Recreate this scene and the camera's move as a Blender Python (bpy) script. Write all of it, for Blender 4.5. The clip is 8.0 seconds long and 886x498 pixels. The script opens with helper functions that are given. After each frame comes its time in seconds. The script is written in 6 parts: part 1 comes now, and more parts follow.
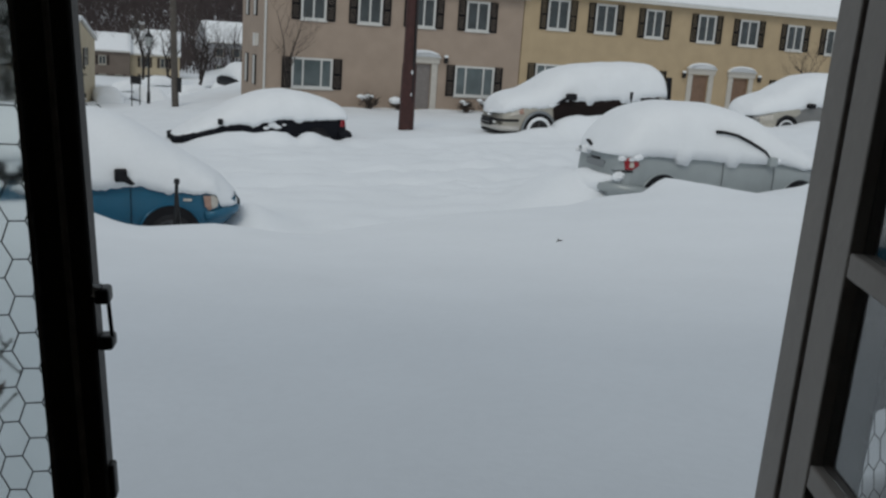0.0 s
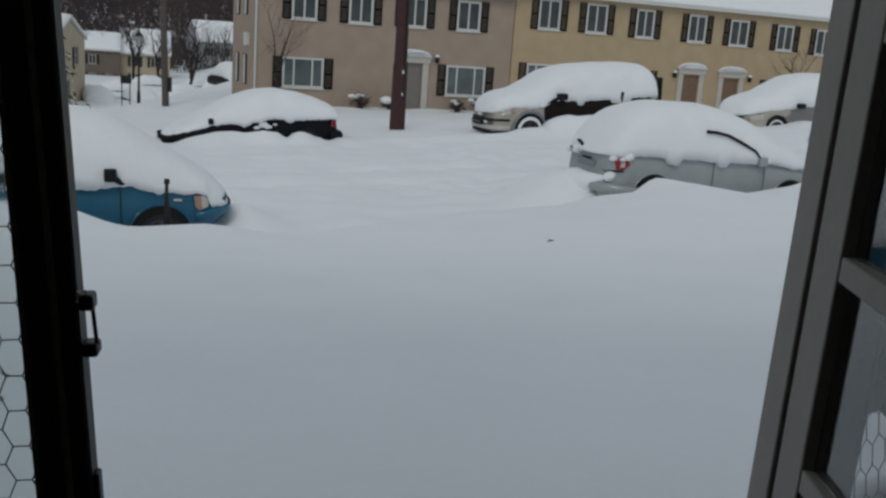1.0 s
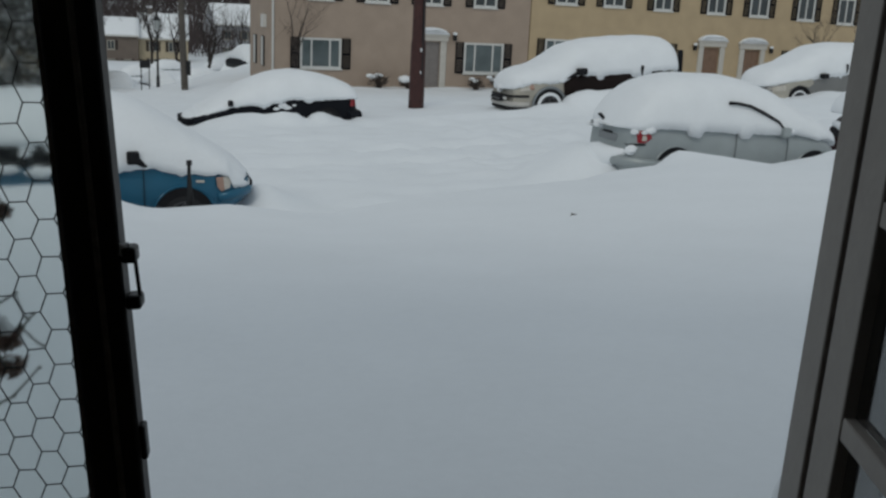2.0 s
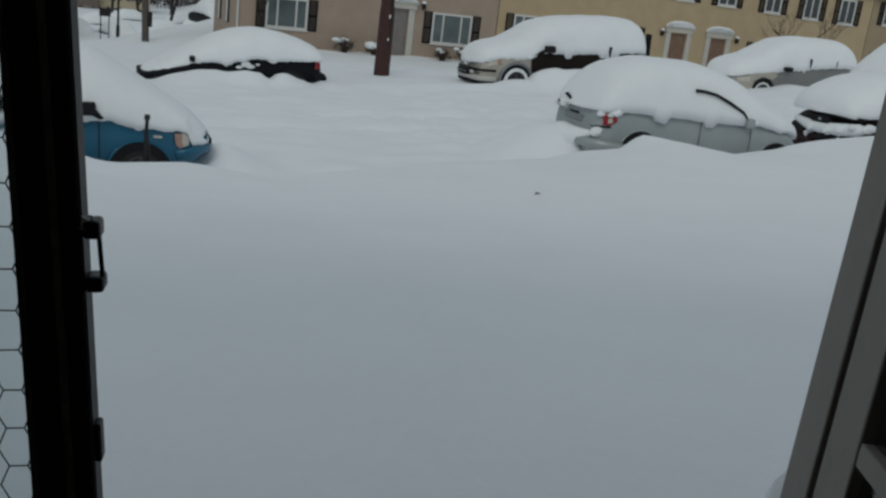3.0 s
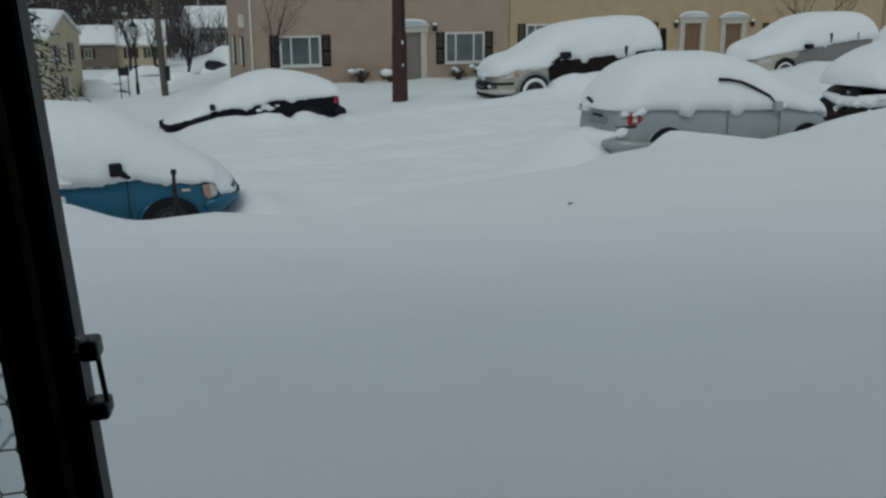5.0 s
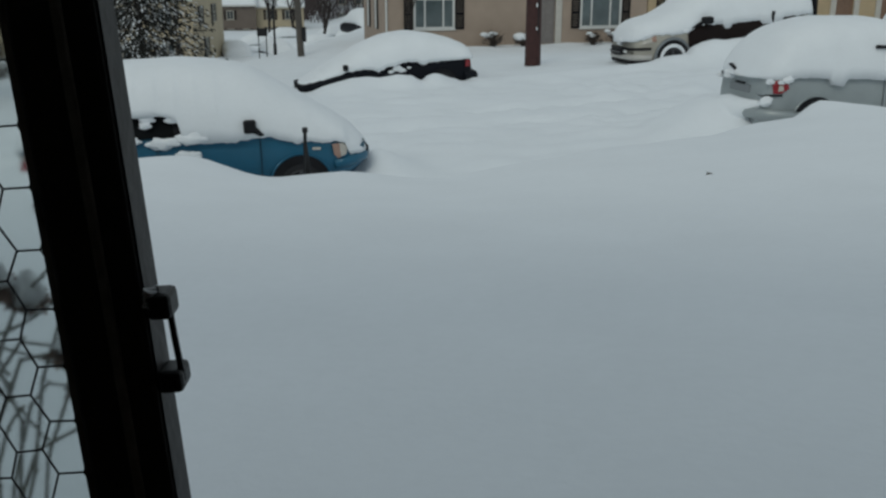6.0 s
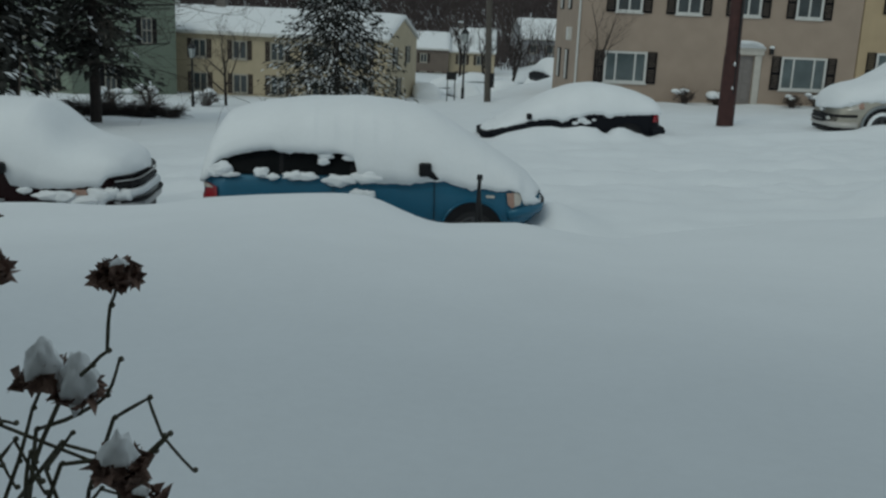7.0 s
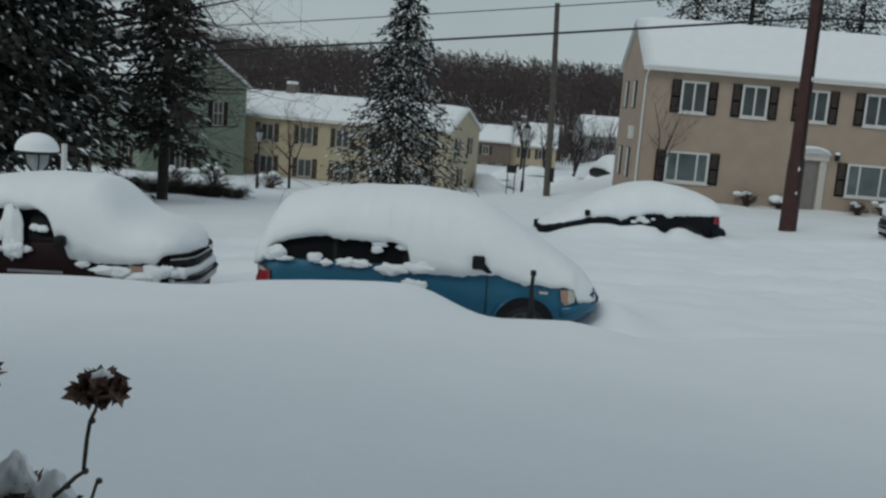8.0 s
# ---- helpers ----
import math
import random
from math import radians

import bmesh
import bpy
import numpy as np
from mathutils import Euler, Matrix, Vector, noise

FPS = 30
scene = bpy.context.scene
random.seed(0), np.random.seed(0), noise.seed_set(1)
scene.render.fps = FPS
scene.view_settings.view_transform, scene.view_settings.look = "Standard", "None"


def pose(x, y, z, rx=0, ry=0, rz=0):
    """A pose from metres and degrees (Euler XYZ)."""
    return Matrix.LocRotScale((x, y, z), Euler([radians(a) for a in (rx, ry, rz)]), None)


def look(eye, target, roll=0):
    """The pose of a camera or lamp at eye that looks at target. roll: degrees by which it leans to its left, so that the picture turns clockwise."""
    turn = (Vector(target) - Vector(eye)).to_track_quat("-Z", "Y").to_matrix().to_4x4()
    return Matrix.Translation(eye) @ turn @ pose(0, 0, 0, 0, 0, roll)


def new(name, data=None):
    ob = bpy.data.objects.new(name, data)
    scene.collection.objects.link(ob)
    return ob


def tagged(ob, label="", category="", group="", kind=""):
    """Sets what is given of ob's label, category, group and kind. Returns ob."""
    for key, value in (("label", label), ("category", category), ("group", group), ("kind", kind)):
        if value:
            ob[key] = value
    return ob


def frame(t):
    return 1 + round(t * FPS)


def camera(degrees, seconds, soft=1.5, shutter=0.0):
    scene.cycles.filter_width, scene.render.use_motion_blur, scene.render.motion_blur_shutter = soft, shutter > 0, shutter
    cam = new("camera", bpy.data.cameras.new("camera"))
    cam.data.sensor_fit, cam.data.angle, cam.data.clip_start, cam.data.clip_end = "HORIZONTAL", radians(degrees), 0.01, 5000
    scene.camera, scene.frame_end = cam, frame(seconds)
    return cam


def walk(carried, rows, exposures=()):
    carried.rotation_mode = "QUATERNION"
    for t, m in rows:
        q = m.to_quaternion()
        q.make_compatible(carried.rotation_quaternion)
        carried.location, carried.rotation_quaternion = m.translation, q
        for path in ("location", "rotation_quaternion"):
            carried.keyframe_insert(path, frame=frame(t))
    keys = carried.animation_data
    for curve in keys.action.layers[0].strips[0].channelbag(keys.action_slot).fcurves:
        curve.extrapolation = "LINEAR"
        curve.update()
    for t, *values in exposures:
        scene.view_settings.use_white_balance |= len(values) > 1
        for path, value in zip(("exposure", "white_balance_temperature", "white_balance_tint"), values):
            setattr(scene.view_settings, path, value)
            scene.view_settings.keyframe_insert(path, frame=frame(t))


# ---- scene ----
cam = camera(50.00, 8.0, 2.5, 0.0)
EXPOSURES = [(0.0, 0.15, 6620, 7), (0.5, -0.02, 6580, 6), (1.0, 0.0, 6600, 7), (1.5, 0.03, 6580, 6), (2.8, -0.05, 6600, 4), (3.5, -0.25, 6550, 2), (4.5, -0.05, 6500, 0), (5.0, -0.12, 6500, 0), (6.3, 0.05, 6500, 1), (6.5, 0.08, 6500, 0), (6.7, -0.08, 6400, -2), (7.0, -0.2, 6400, -3), (7.5, -0.22, 6450, -1), (8.0, 0.0, 6450, 1)]
PATH = [
    (0, (-0.011, -1.014, 1.625), (1.504, 8.625, -0.567), 4.11),
    (0.3, (-0.005, -1.003, 1.626), (1.674, 8.588, -0.654), 4.52),
    (0.5, (-0.001, -0.996, 1.626), (1.777, 8.568, -0.693), 4.79),
    (0.7, (-0.003, -0.998, 1.628), (1.785, 8.573, -0.652), 4.41),
    (1, (-0.007, -1.001, 1.629), (1.598, 8.623, -0.561), 4.17),
    (1.2, (-0.010, -1.002, 1.630), (1.496, 8.659, -0.468), 3.63),
    (1.5, (-0.016, -1.003, 1.630), (1.396, 8.671, -0.473), 3.39),
    (1.7, (-0.022, -1.011, 1.605), (1.377, 8.640, -0.609), 2.69),
    (3, (-0.066, -0.865, 1.577), (1.808, 8.589, -1.093), 6.87),
    (3.2, (-0.091, -0.806, 1.570), (2.623, 8.487, -0.935), 6.58),
    (3.5, (-0.117, -0.717, 1.560), (3.010, 8.459, -0.886), 8.88),
    (3.7, (-0.121, -0.697, 1.559), (2.722, 8.500, -1.143), 8.51),
    (4, (-0.128, -0.667, 1.559), (1.841, 8.815, -0.933), 3.82),
    (4.2, (-0.113, -0.676, 1.577), (1.672, 8.946, -0.478), 3.11),
    (4.5, (-0.090, -0.690, 1.604), (1.780, 8.916, -0.453), 1.35),
    (4.7, (-0.073, -0.707, 1.601), (1.679, 8.874, -0.663), 1.52),
    (5, (-0.046, -0.733, 1.597), (1.442, 8.833, -0.911), -0.21),
    (5.2, (-0.044, -0.718, 1.568), (1.295, 8.757, -1.336), -0.46),
    (6.3, (-0.045, -0.500, 1.531), (-0.070, 9.095, -1.301), 0.16),
    (6.5, (-0.003, -0.455, 1.562), (0.039, 9.147, -1.264), 0.25),
    (6.7, (-0.033, -0.275, 1.534), (-0.338, 9.371, -1.100), 1.37),
    (7, (-0.041, -0.057, 1.503), (-1.669, 9.511, -0.908), 2.51),
    (7.2, (-0.044, -0.005, 1.503), (-2.143, 9.455, -0.968), 4.71),
    (7.5, (-0.049, 0.073, 1.503), (-2.662, 9.516, -0.501), 3.87),
    (7.7, (-0.041, 0.086, 1.509), (-2.067, 9.727, -0.208), 5.55),
    (8, (-0.029, 0.104, 1.518), (-2.318, 9.719, -0.009), 4.59),
]
walk(cam, [(t, look(eye, target, roll)) for t, eye, target, roll in PATH], EXPOSURES)

# ---- light ----
world = bpy.data.worlds.new("overcast_sky")
scene.world = world
world.use_nodes = True
wn, wl = world.node_tree.nodes, world.node_tree.links
sky = wn.new("ShaderNodeTexSky")
sky.sky_type, sky.sun_disc = "NISHITA", False
sky.sun_elevation, sky.sun_rotation = radians(38), radians(200)
cloud = wn.new("ShaderNodeTexNoise")
cloud.inputs["Scale"].default_value, cloud.inputs["Detail"].default_value = 2.2, 5.0
ramp = wn.new("ShaderNodeValToRGB")
ramp.color_ramp.elements[0].position, ramp.color_ramp.elements[0].color = 0.3, (4.6, 5.1, 5.7, 1)
ramp.color_ramp.elements[1].position, ramp.color_ramp.elements[1].color = 0.7, (6.0, 6.4, 6.9, 1)
mixer = wn.new("ShaderNodeMix")
mixer.data_type = "RGBA"
mixer.inputs["Factor"].default_value = 0.86
wl.new(cloud.outputs["Fac"], ramp.inputs["Fac"])
wl.new(sky.outputs["Color"], mixer.inputs[6])
wl.new(ramp.outputs["Color"], mixer.inputs[7])
wl.new(mixer.outputs[2], wn["Background"].inputs["Color"])
wn["Background"].inputs["Strength"].default_value = 0.075
sun = new("sun", bpy.data.lights.new("sun", "SUN"))
sun.data.energy, sun.data.angle, sun.data.color = 0.55, radians(25), (1.0, 0.96, 0.9)
sun.matrix_world = look((0, 0, 50), (0.34 * 40, 0.94 * 40, 15))


# ---- materials ----
def mat(name, color, rough=0.7, metal=0.0, scale=8.0, vary=0.15, bump=0.1, fine=60.0, transmission=0.0, coat=0.0, gloss=0.5):
    m = bpy.data.materials.new(name)
    m.use_nodes = True
    n, l = m.node_tree.nodes, m.node_tree.links
    b = n["Principled BSDF"]
    tc = n.new("ShaderNodeTexCoord")
    big, small = n.new("ShaderNodeTexNoise"), n.new("ShaderNodeTexNoise")
    big.inputs["Scale"].default_value, big.inputs["Detail"].default_value = scale, 6
    small.inputs["Scale"].default_value, small.inputs["Detail"].default_value = fine, 4
    info = n.new("ShaderNodeObjectInfo")
    for q in (big, small):
        l.new(tc.outputs["Object"], q.inputs["Vector"])
    add = n.new("ShaderNodeMath")
    add.operation = "MULTIPLY_ADD"
    l.new(small.outputs["Fac"], add.inputs[0])
    add.inputs[1].default_value = 0.5
    l.new(big.outputs["Fac"], add.inputs[2])
    rmp = n.new("ShaderNodeMapRange")
    rmp.inputs["From Min"].default_value, rmp.inputs["From Max"].default_value = 0.45, 1.05
    rmp.inputs["To Min"].default_value, rmp.inputs["To Max"].default_value = 1 - vary, 1 + vary
    l.new(add.outputs[0], rmp.inputs["Value"])
    mul = n.new("ShaderNodeVectorMath")
    mul.operation = "SCALE"
    mul.inputs[0].default_value = color
    l.new(rmp.outputs[0], mul.inputs["Scale"])
    l.new(mul.outputs[0], b.inputs["Base Color"])
    b.inputs["Roughness"].default_value, b.inputs["Metallic"].default_value = rough, metal
    b.inputs["Transmission Weight"].default_value = transmission
    b.inputs["Coat Weight"].default_value = coat
    b.inputs["Specular IOR Level"].default_value = gloss
    if bump:
        bp = n.new("ShaderNodeBump")
        bp.inputs["Strength"].default_value, bp.inputs["Distance"].default_value = bump, 0.02
        l.new(add.outputs[0], bp.inputs["Height"])
        l.new(bp.outputs[0], b.inputs["Normal"])
    return m


def siding(name, color):
    """Painted lap siding: courses 11 cm high."""
    m = mat(name, color, 0.75, 0, 1.3, 0.10, 0.15, 25)
    n, l = m.node_tree.nodes, m.node_tree.links
    tc = n.new("ShaderNodeTexCoord")
    wave = n.new("ShaderNodeTexWave")
    wave.bands_direction, wave.wave_profile = "Z", "SAW"
    wave.inputs["Scale"].default_value, wave.inputs["Distortion"].default_value = 2.9, 0.15
    l.new(tc.outputs["Object"], wave.inputs["Vector"])
    bp = n.new("ShaderNodeBump")
    bp.inputs["Strength"].default_value, bp.inputs["Distance"].default_value = 0.5, 0.015
    l.new(wave.outputs["Fac"], bp.inputs["Height"])
    l.new(bp.outputs[0], n["Principled BSDF"].inputs["Normal"])
    return m


SNOW = mat("fresh_snow", (0.83, 0.86, 0.89), 0.75, 0, 0.9, 0.03, 0.4, 14)
CAPSNOW = mat("settled_snow", (0.84, 0.865, 0.89), 0.75, 0, 2.5, 0.03, 0.3, 22)
TAN = siding("tan_siding", (0.365, 0.285, 0.225))
YELLOW = siding("yellow_siding", (0.45, 0.345, 0.215))
GREEN = siding("green_siding", (0.19, 0.23, 0.18))
CREAM = siding("cream_siding", (0.45, 0.38, 0.265))
DULLCREAM = siding("dull_cream_siding", (0.33, 0.255, 0.165))
BROWNWALL = siding("dull_brown_siding", (0.15, 0.12, 0.1))
GREY = siding("grey_siding", (0.33, 0.34, 0.36))
DIMSHUTTER = mat("dull_brown_shutter_paint", (0.05, 0.04, 0.036), 0.7, 0, 8, 0.25, 0.1, gloss=0.2)
MAUVE = siding("mauve_grey_siding", (0.24, 0.215, 0.205))
DOORTRIM = mat("cream_door_trim_paint", (0.5, 0.475, 0.43), 0.55, 0, 5, 0.1, 0.05)
DIMTRIM = mat("dull_cream_trim_paint", (0.36, 0.34, 0.29), 0.6, 0, 5, 0.1, 0.05)
WHITE = mat("white_trim_paint", (0.62, 0.62, 0.60), 0.5, 0, 5, 0.08, 0.05)
SHUTTER = mat("black_shutter_paint", (0.008, 0.0075, 0.009), 0.7, 0, 8, 0.25, 0.1, gloss=0.2)
GLASS = mat("dark_window_glass", (0.045, 0.055, 0.06), 0.06, 0, 1.5, 0.4, 0)
CURTAIN = mat("pale_curtain", (0.42, 0.45, 0.45), 0.85, 0, 6, 0.2, 0.2)
DOORPAINT = mat("grey_door_paint", (0.20, 0.18, 0.17), 0.55, 0, 6, 0.12, 0.08)
BROWNDOOR = mat("brown_door_paint", (0.19, 0.115, 0.075), 0.55, 0, 6, 0.2, 0.08)
BRICK = mat("grey_foundation", (0.16, 0.145, 0.135), 0.9, 0, 5, 0.3, 0.4)
POLEWOOD = mat("creosoted_pole_wood", (0.052, 0.02, 0.018), 0.8, 0, 5, 0.35, 0.5, 40)
GREYWOOD = mat("grey_pole_wood", (0.085, 0.075, 0.065), 0.85, 0, 5, 0.3, 0.4, 40)
BARK = mat("dark_bark", (0.028, 0.022, 0.02), 0.95, 0, 5, 0.4, 0.6, 40)
TWIG = mat("brown_twig", (0.055, 0.042, 0.035), 0.9, 0, 5, 0.4, 0.3, 40)
NEEDLE = mat("dark_needles", (0.02, 0.021, 0.017), 0.85, 0, 3, 0.5, 0.3, 20)
WOODS = mat("bare_winter_woods", (0.062, 0.048, 0.048), 0.95, 0, 0.08, 0.4, 0)
IRON = mat("black_iron", (0.012, 0.012, 0.013), 0.45, 0.3, 9, 0.3, 0.1)
RUBBER = mat("tyre_rubber", (0.018, 0.018, 0.02), 0.85, 0, 9, 0.2, 0.2)
RIM = mat("alloy_rim", (0.07, 0.07, 0.075), 0.5, 0.5, 9, 0.2, 0.05)
TRIMBLACK = mat("black_plastic_trim", (0.012, 0.012, 0.014), 0.6, 0, 9, 0.25, 0.1, gloss=0.18)
CARGLASS = mat("tinted_car_glass", (0.005, 0.006, 0.007), 0.3, 0, 9, 0.2, 0, gloss=0.07)
REDLENS = mat("red_lamp_lens", (0.26, 0.012, 0.02), 0.2, 0, 9, 0.2, 0, coat=0.4)
CLEARLENS = mat("clear_lamp_lens", (0.5, 0.47, 0.42), 0.15, 0, 9, 0.2, 0, coat=0.4)
AMBER = mat("amber_lamp_lens", (0.34, 0.21, 0.16), 0.2, 0, 9, 0.2, 0, coat=0.4)
CHROME = mat("dull_chrome", (0.42, 0.42, 0.42), 0.3, 0.9, 9, 0.2, 0.05)
RUST = mat("rust_stained_groove", (0.022, 0.009, 0.01), 0.85, 0, 6, 0.5, 0.3)
FRAMEGREY = mat("grey_door_frame_paint", (0.26, 0.235, 0.212), 0.55, 0, 3, 0.12, 0.12, 35)
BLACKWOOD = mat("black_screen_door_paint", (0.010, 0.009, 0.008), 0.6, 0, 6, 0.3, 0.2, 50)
# Black door paint lightened to stand for outdoor light on the stile edge
EDGELIT = mat("lit_edge_black_paint", (0.07, 0.067, 0.066), 0.6, 0, 9, 0.35, 0.2)
STRIP = mat("pale_metal_strip", (0.2, 0.185, 0.165), 0.45, 0.5, 20, 0.4, 0.2)
WIRE = mat("galvanised_wire", (0.05, 0.05, 0.052), 0.5, 0.5, 30, 0.3, 0.1)
PLASTER = mat("hall_plaster", (0.24, 0.22, 0.2), 0.9, 0, 2, 0.1, 0.1)
FLOORWOOD = mat("hall_floor_wood", (0.14, 0.085, 0.05), 0.5, 0, 3, 0.3, 0.1)
CLEAR = mat("thin_clear_glass", (0.9, 0.92, 0.92), 0.03, 0, 3, 0.03, 0, transmission=1.0)
TINTED = mat("grey_tinted_glass", (0.80, 0.85, 0.845), 0.05, 0, 3, 0.03, 0, transmission=1.0)
DRYFLOWER = mat("dried_flower_petal", (0.19, 0.12, 0.095), 0.9, 0, 30, 0.45, 0.3)
STEM = mat("green_brown_stem", (0.085, 0.08, 0.05), 0.8, 0, 25, 0.4, 0.4)
LEAF = mat("leathery_leaf", (0.04, 0.05, 0.018), 0.55, 0, 25, 0.5, 0.3)


# ---- builders ----
def paint(name, color, metal=0.25, rough=0.35, gloss=0.5, coat=0.2):
    return mat(name, color, rough, metal, 4, 0.08, 0.02, coat=coat, gloss=gloss)


def part(name, bm, material, parent, label="", smooth=False):
    me = bpy.data.meshes.new(name)
    bmesh.ops.recalc_face_normals(bm, faces=bm.faces[:])
    bm.to_mesh(me)
    bm.free()
    for m in material if isinstance(material, (list, tuple)) else [material]:
        me.materials.append(m)
    if smooth:
        me.polygons.foreach_set("use_smooth", [True] * len(me.polygons))
    ob = new(name, me)
    ob.parent = parent
    if label:
        ob["label"] = label
    return ob


def raw(name, verts, faces, material, parent=None, smooth=False):
    me = bpy.data.meshes.new(name)
    me.from_pydata([tuple(v) for v in verts], [], faces)
    me.materials.append(material)
    if smooth:
        me.polygons.foreach_set("use_smooth", [True] * len(me.polygons))
    ob = new(name, me)
    ob.parent = parent
    return ob


def thing(name, m, label, category, group="", kind=""):
    ob = new(name)
    ob.empty_display_size = 0.2
    ob.matrix_world = m
    return tagged(ob, label, category, group, kind)


def box(lo, hi, bm=None, bevel=0.0):
    bm = bm or bmesh.new()
    made = bmesh.ops.create_cube(bm, size=1)["verts"]
    for v in made:
        v.co = Vector([a + (b - a) * (k + 0.5) for a, b, k in zip(lo, hi, v.co)])
    if bevel:
        edges = list({e for v in made for e in v.link_edges})
        bmesh.ops.bevel(bm, geom=edges, offset=bevel, segments=2, affect="EDGES", profile=0.5)
    return bm


def tube(points, radii, sides=8, bm=None, caps=True):
    """A tapered tube along points."""
    bm = bm or bmesh.new()
    pts = [Vector(p) for p in points]
    rings = []
    for i, p in enumerate(pts):
        d = (pts[min(i + 1, len(pts) - 1)] - pts[max(i - 1, 0)]).normalized()
        a = d.cross(Vector((0.31, 0.52, 0.8))).normalized()
        b = d.cross(a)
        r = radii[i] if isinstance(radii, (list, tuple)) else radii
        rings.append([bm.verts.new(p + r * (math.cos(2 * math.pi * k / sides) * a + math.sin(2 * math.pi * k / sides) * b)) for k in range(sides)])
    for q, r in zip(rings, rings[1:]):
        for k in range(sides):
            bm.faces.new((q[k], q[(k + 1) % sides], r[(k + 1) % sides], r[k]))
    if caps:
        bm.faces.new(rings[0][::-1])
        bm.faces.new(rings[-1])
    return bm


def prism(poly, axis, lo, hi, bm=None):
    """A polygon, extruded along an axis; poly gives the two other coordinates."""
    bm = bm or bmesh.new()
    i, j = [k for k in range(3) if k != axis]
    rows = []
    for d in (lo, hi):
        row = []
        for p in poly:
            c = [0, 0, 0]
            c[i], c[j], c[axis] = p[0], p[1], d
            row.append(bm.verts.new(c))
        rows.append(row)
    n = len(poly)
    bm.faces.new(rows[0][::-1])
    bm.faces.new(rows[1])
    for k in range(n):
        bm.faces.new((rows[0][k], rows[0][(k + 1) % n], rows[1][(k + 1) % n], rows[1][k]))
    return bm


def wob(x, y=0.0, z=0.0):
    return noise.noise((x, y, z))


STREET = Matrix.Rotation(radians(14), 4, "Z")


def st(u, v, z, turn=0.0):
    return STREET @ Matrix.Translation((u, v, z)) @ Matrix.Rotation(radians(turn), 4, "Z")


# ---- the snow-covered ground ----
CREST_U = (-60, -7, -5.08, -4.42, -3.95, -3.08, -2.61, -2.35, -2.07, -1.45, -0.95, -0.55, -0.14, 0.06, 0.27, 0.62, 0.82, 1.09, 1.7, 2, 2.4, 3, 3.74, 5.41, 7.2, 7.8, 8.25, 8.58, 8.73, 8.87, 9.04, 9.28, 9.59, 9.98, 10.48, 10.87, 11.77, 12.15, 12.7, 13.86, 15.43, 16.73, 24, 80)
CREST_Z = (-2.2, -0.97, -0.91, -0.86, -0.84, -0.86, -0.83, -0.79, -0.73, -0.68, -0.65, -0.63, -0.64, -0.72, -0.82, -0.97, -0.98, -0.96, -0.94, -1, -1.07, -1.12, -1.02, -0.87, -0.8, -0.68, -0.64, -0.61, -0.52, -0.4, -0.36, -0.43, -0.51, -0.59, -0.63, -0.62, -0.5, -0.4, -0.31, -0.18, -0.05, 0.03, 0.5, 2)
FAR_U = (-60, -10, 0, 2.5, 2.76, 3.15, 3.83, 4.24, 4.52, 4.92, 5.34, 5.52, 5.61, 5.76, 5.96, 6.17, 6.29, 6.38, 6.53, 6.75, 7.04, 7.4, 9, 10.4, 11.54, 11.97, 12.22, 12.57, 13.08, 13.18, 13.44, 13.8, 14.09, 14.37, 14.85, 18, 19.5, 20.94, 21.9, 22.62, 23.42, 24.8, 28, 30.8, 40, 80)
FAR_Z = (-4.5, -2.2, -1.6, -1.52, -1.46, -1.26, -1.09, -1.07, -1.11, -1.05, -1.07, -1.19, -1.22, -1.08, -1.02, -1.09, -1.17, -1.13, -1.23, -1.29, -1.19, -1.22, -1.12, -1.02, -0.95, -0.9, -0.8, -0.74, -0.72, -0.52, -0.4, -0.33, -0.37, -0.33, -0.3, -0.25, -0.4, -0.54, -0.4, -0.23, -0.28, -0.2, 0, 0.1, 0.5, 2)


def smooth(a, b, x):
    t = np.clip((x - a) / (b - a), 0, 1)
    return t * t * (3 - 2 * t)


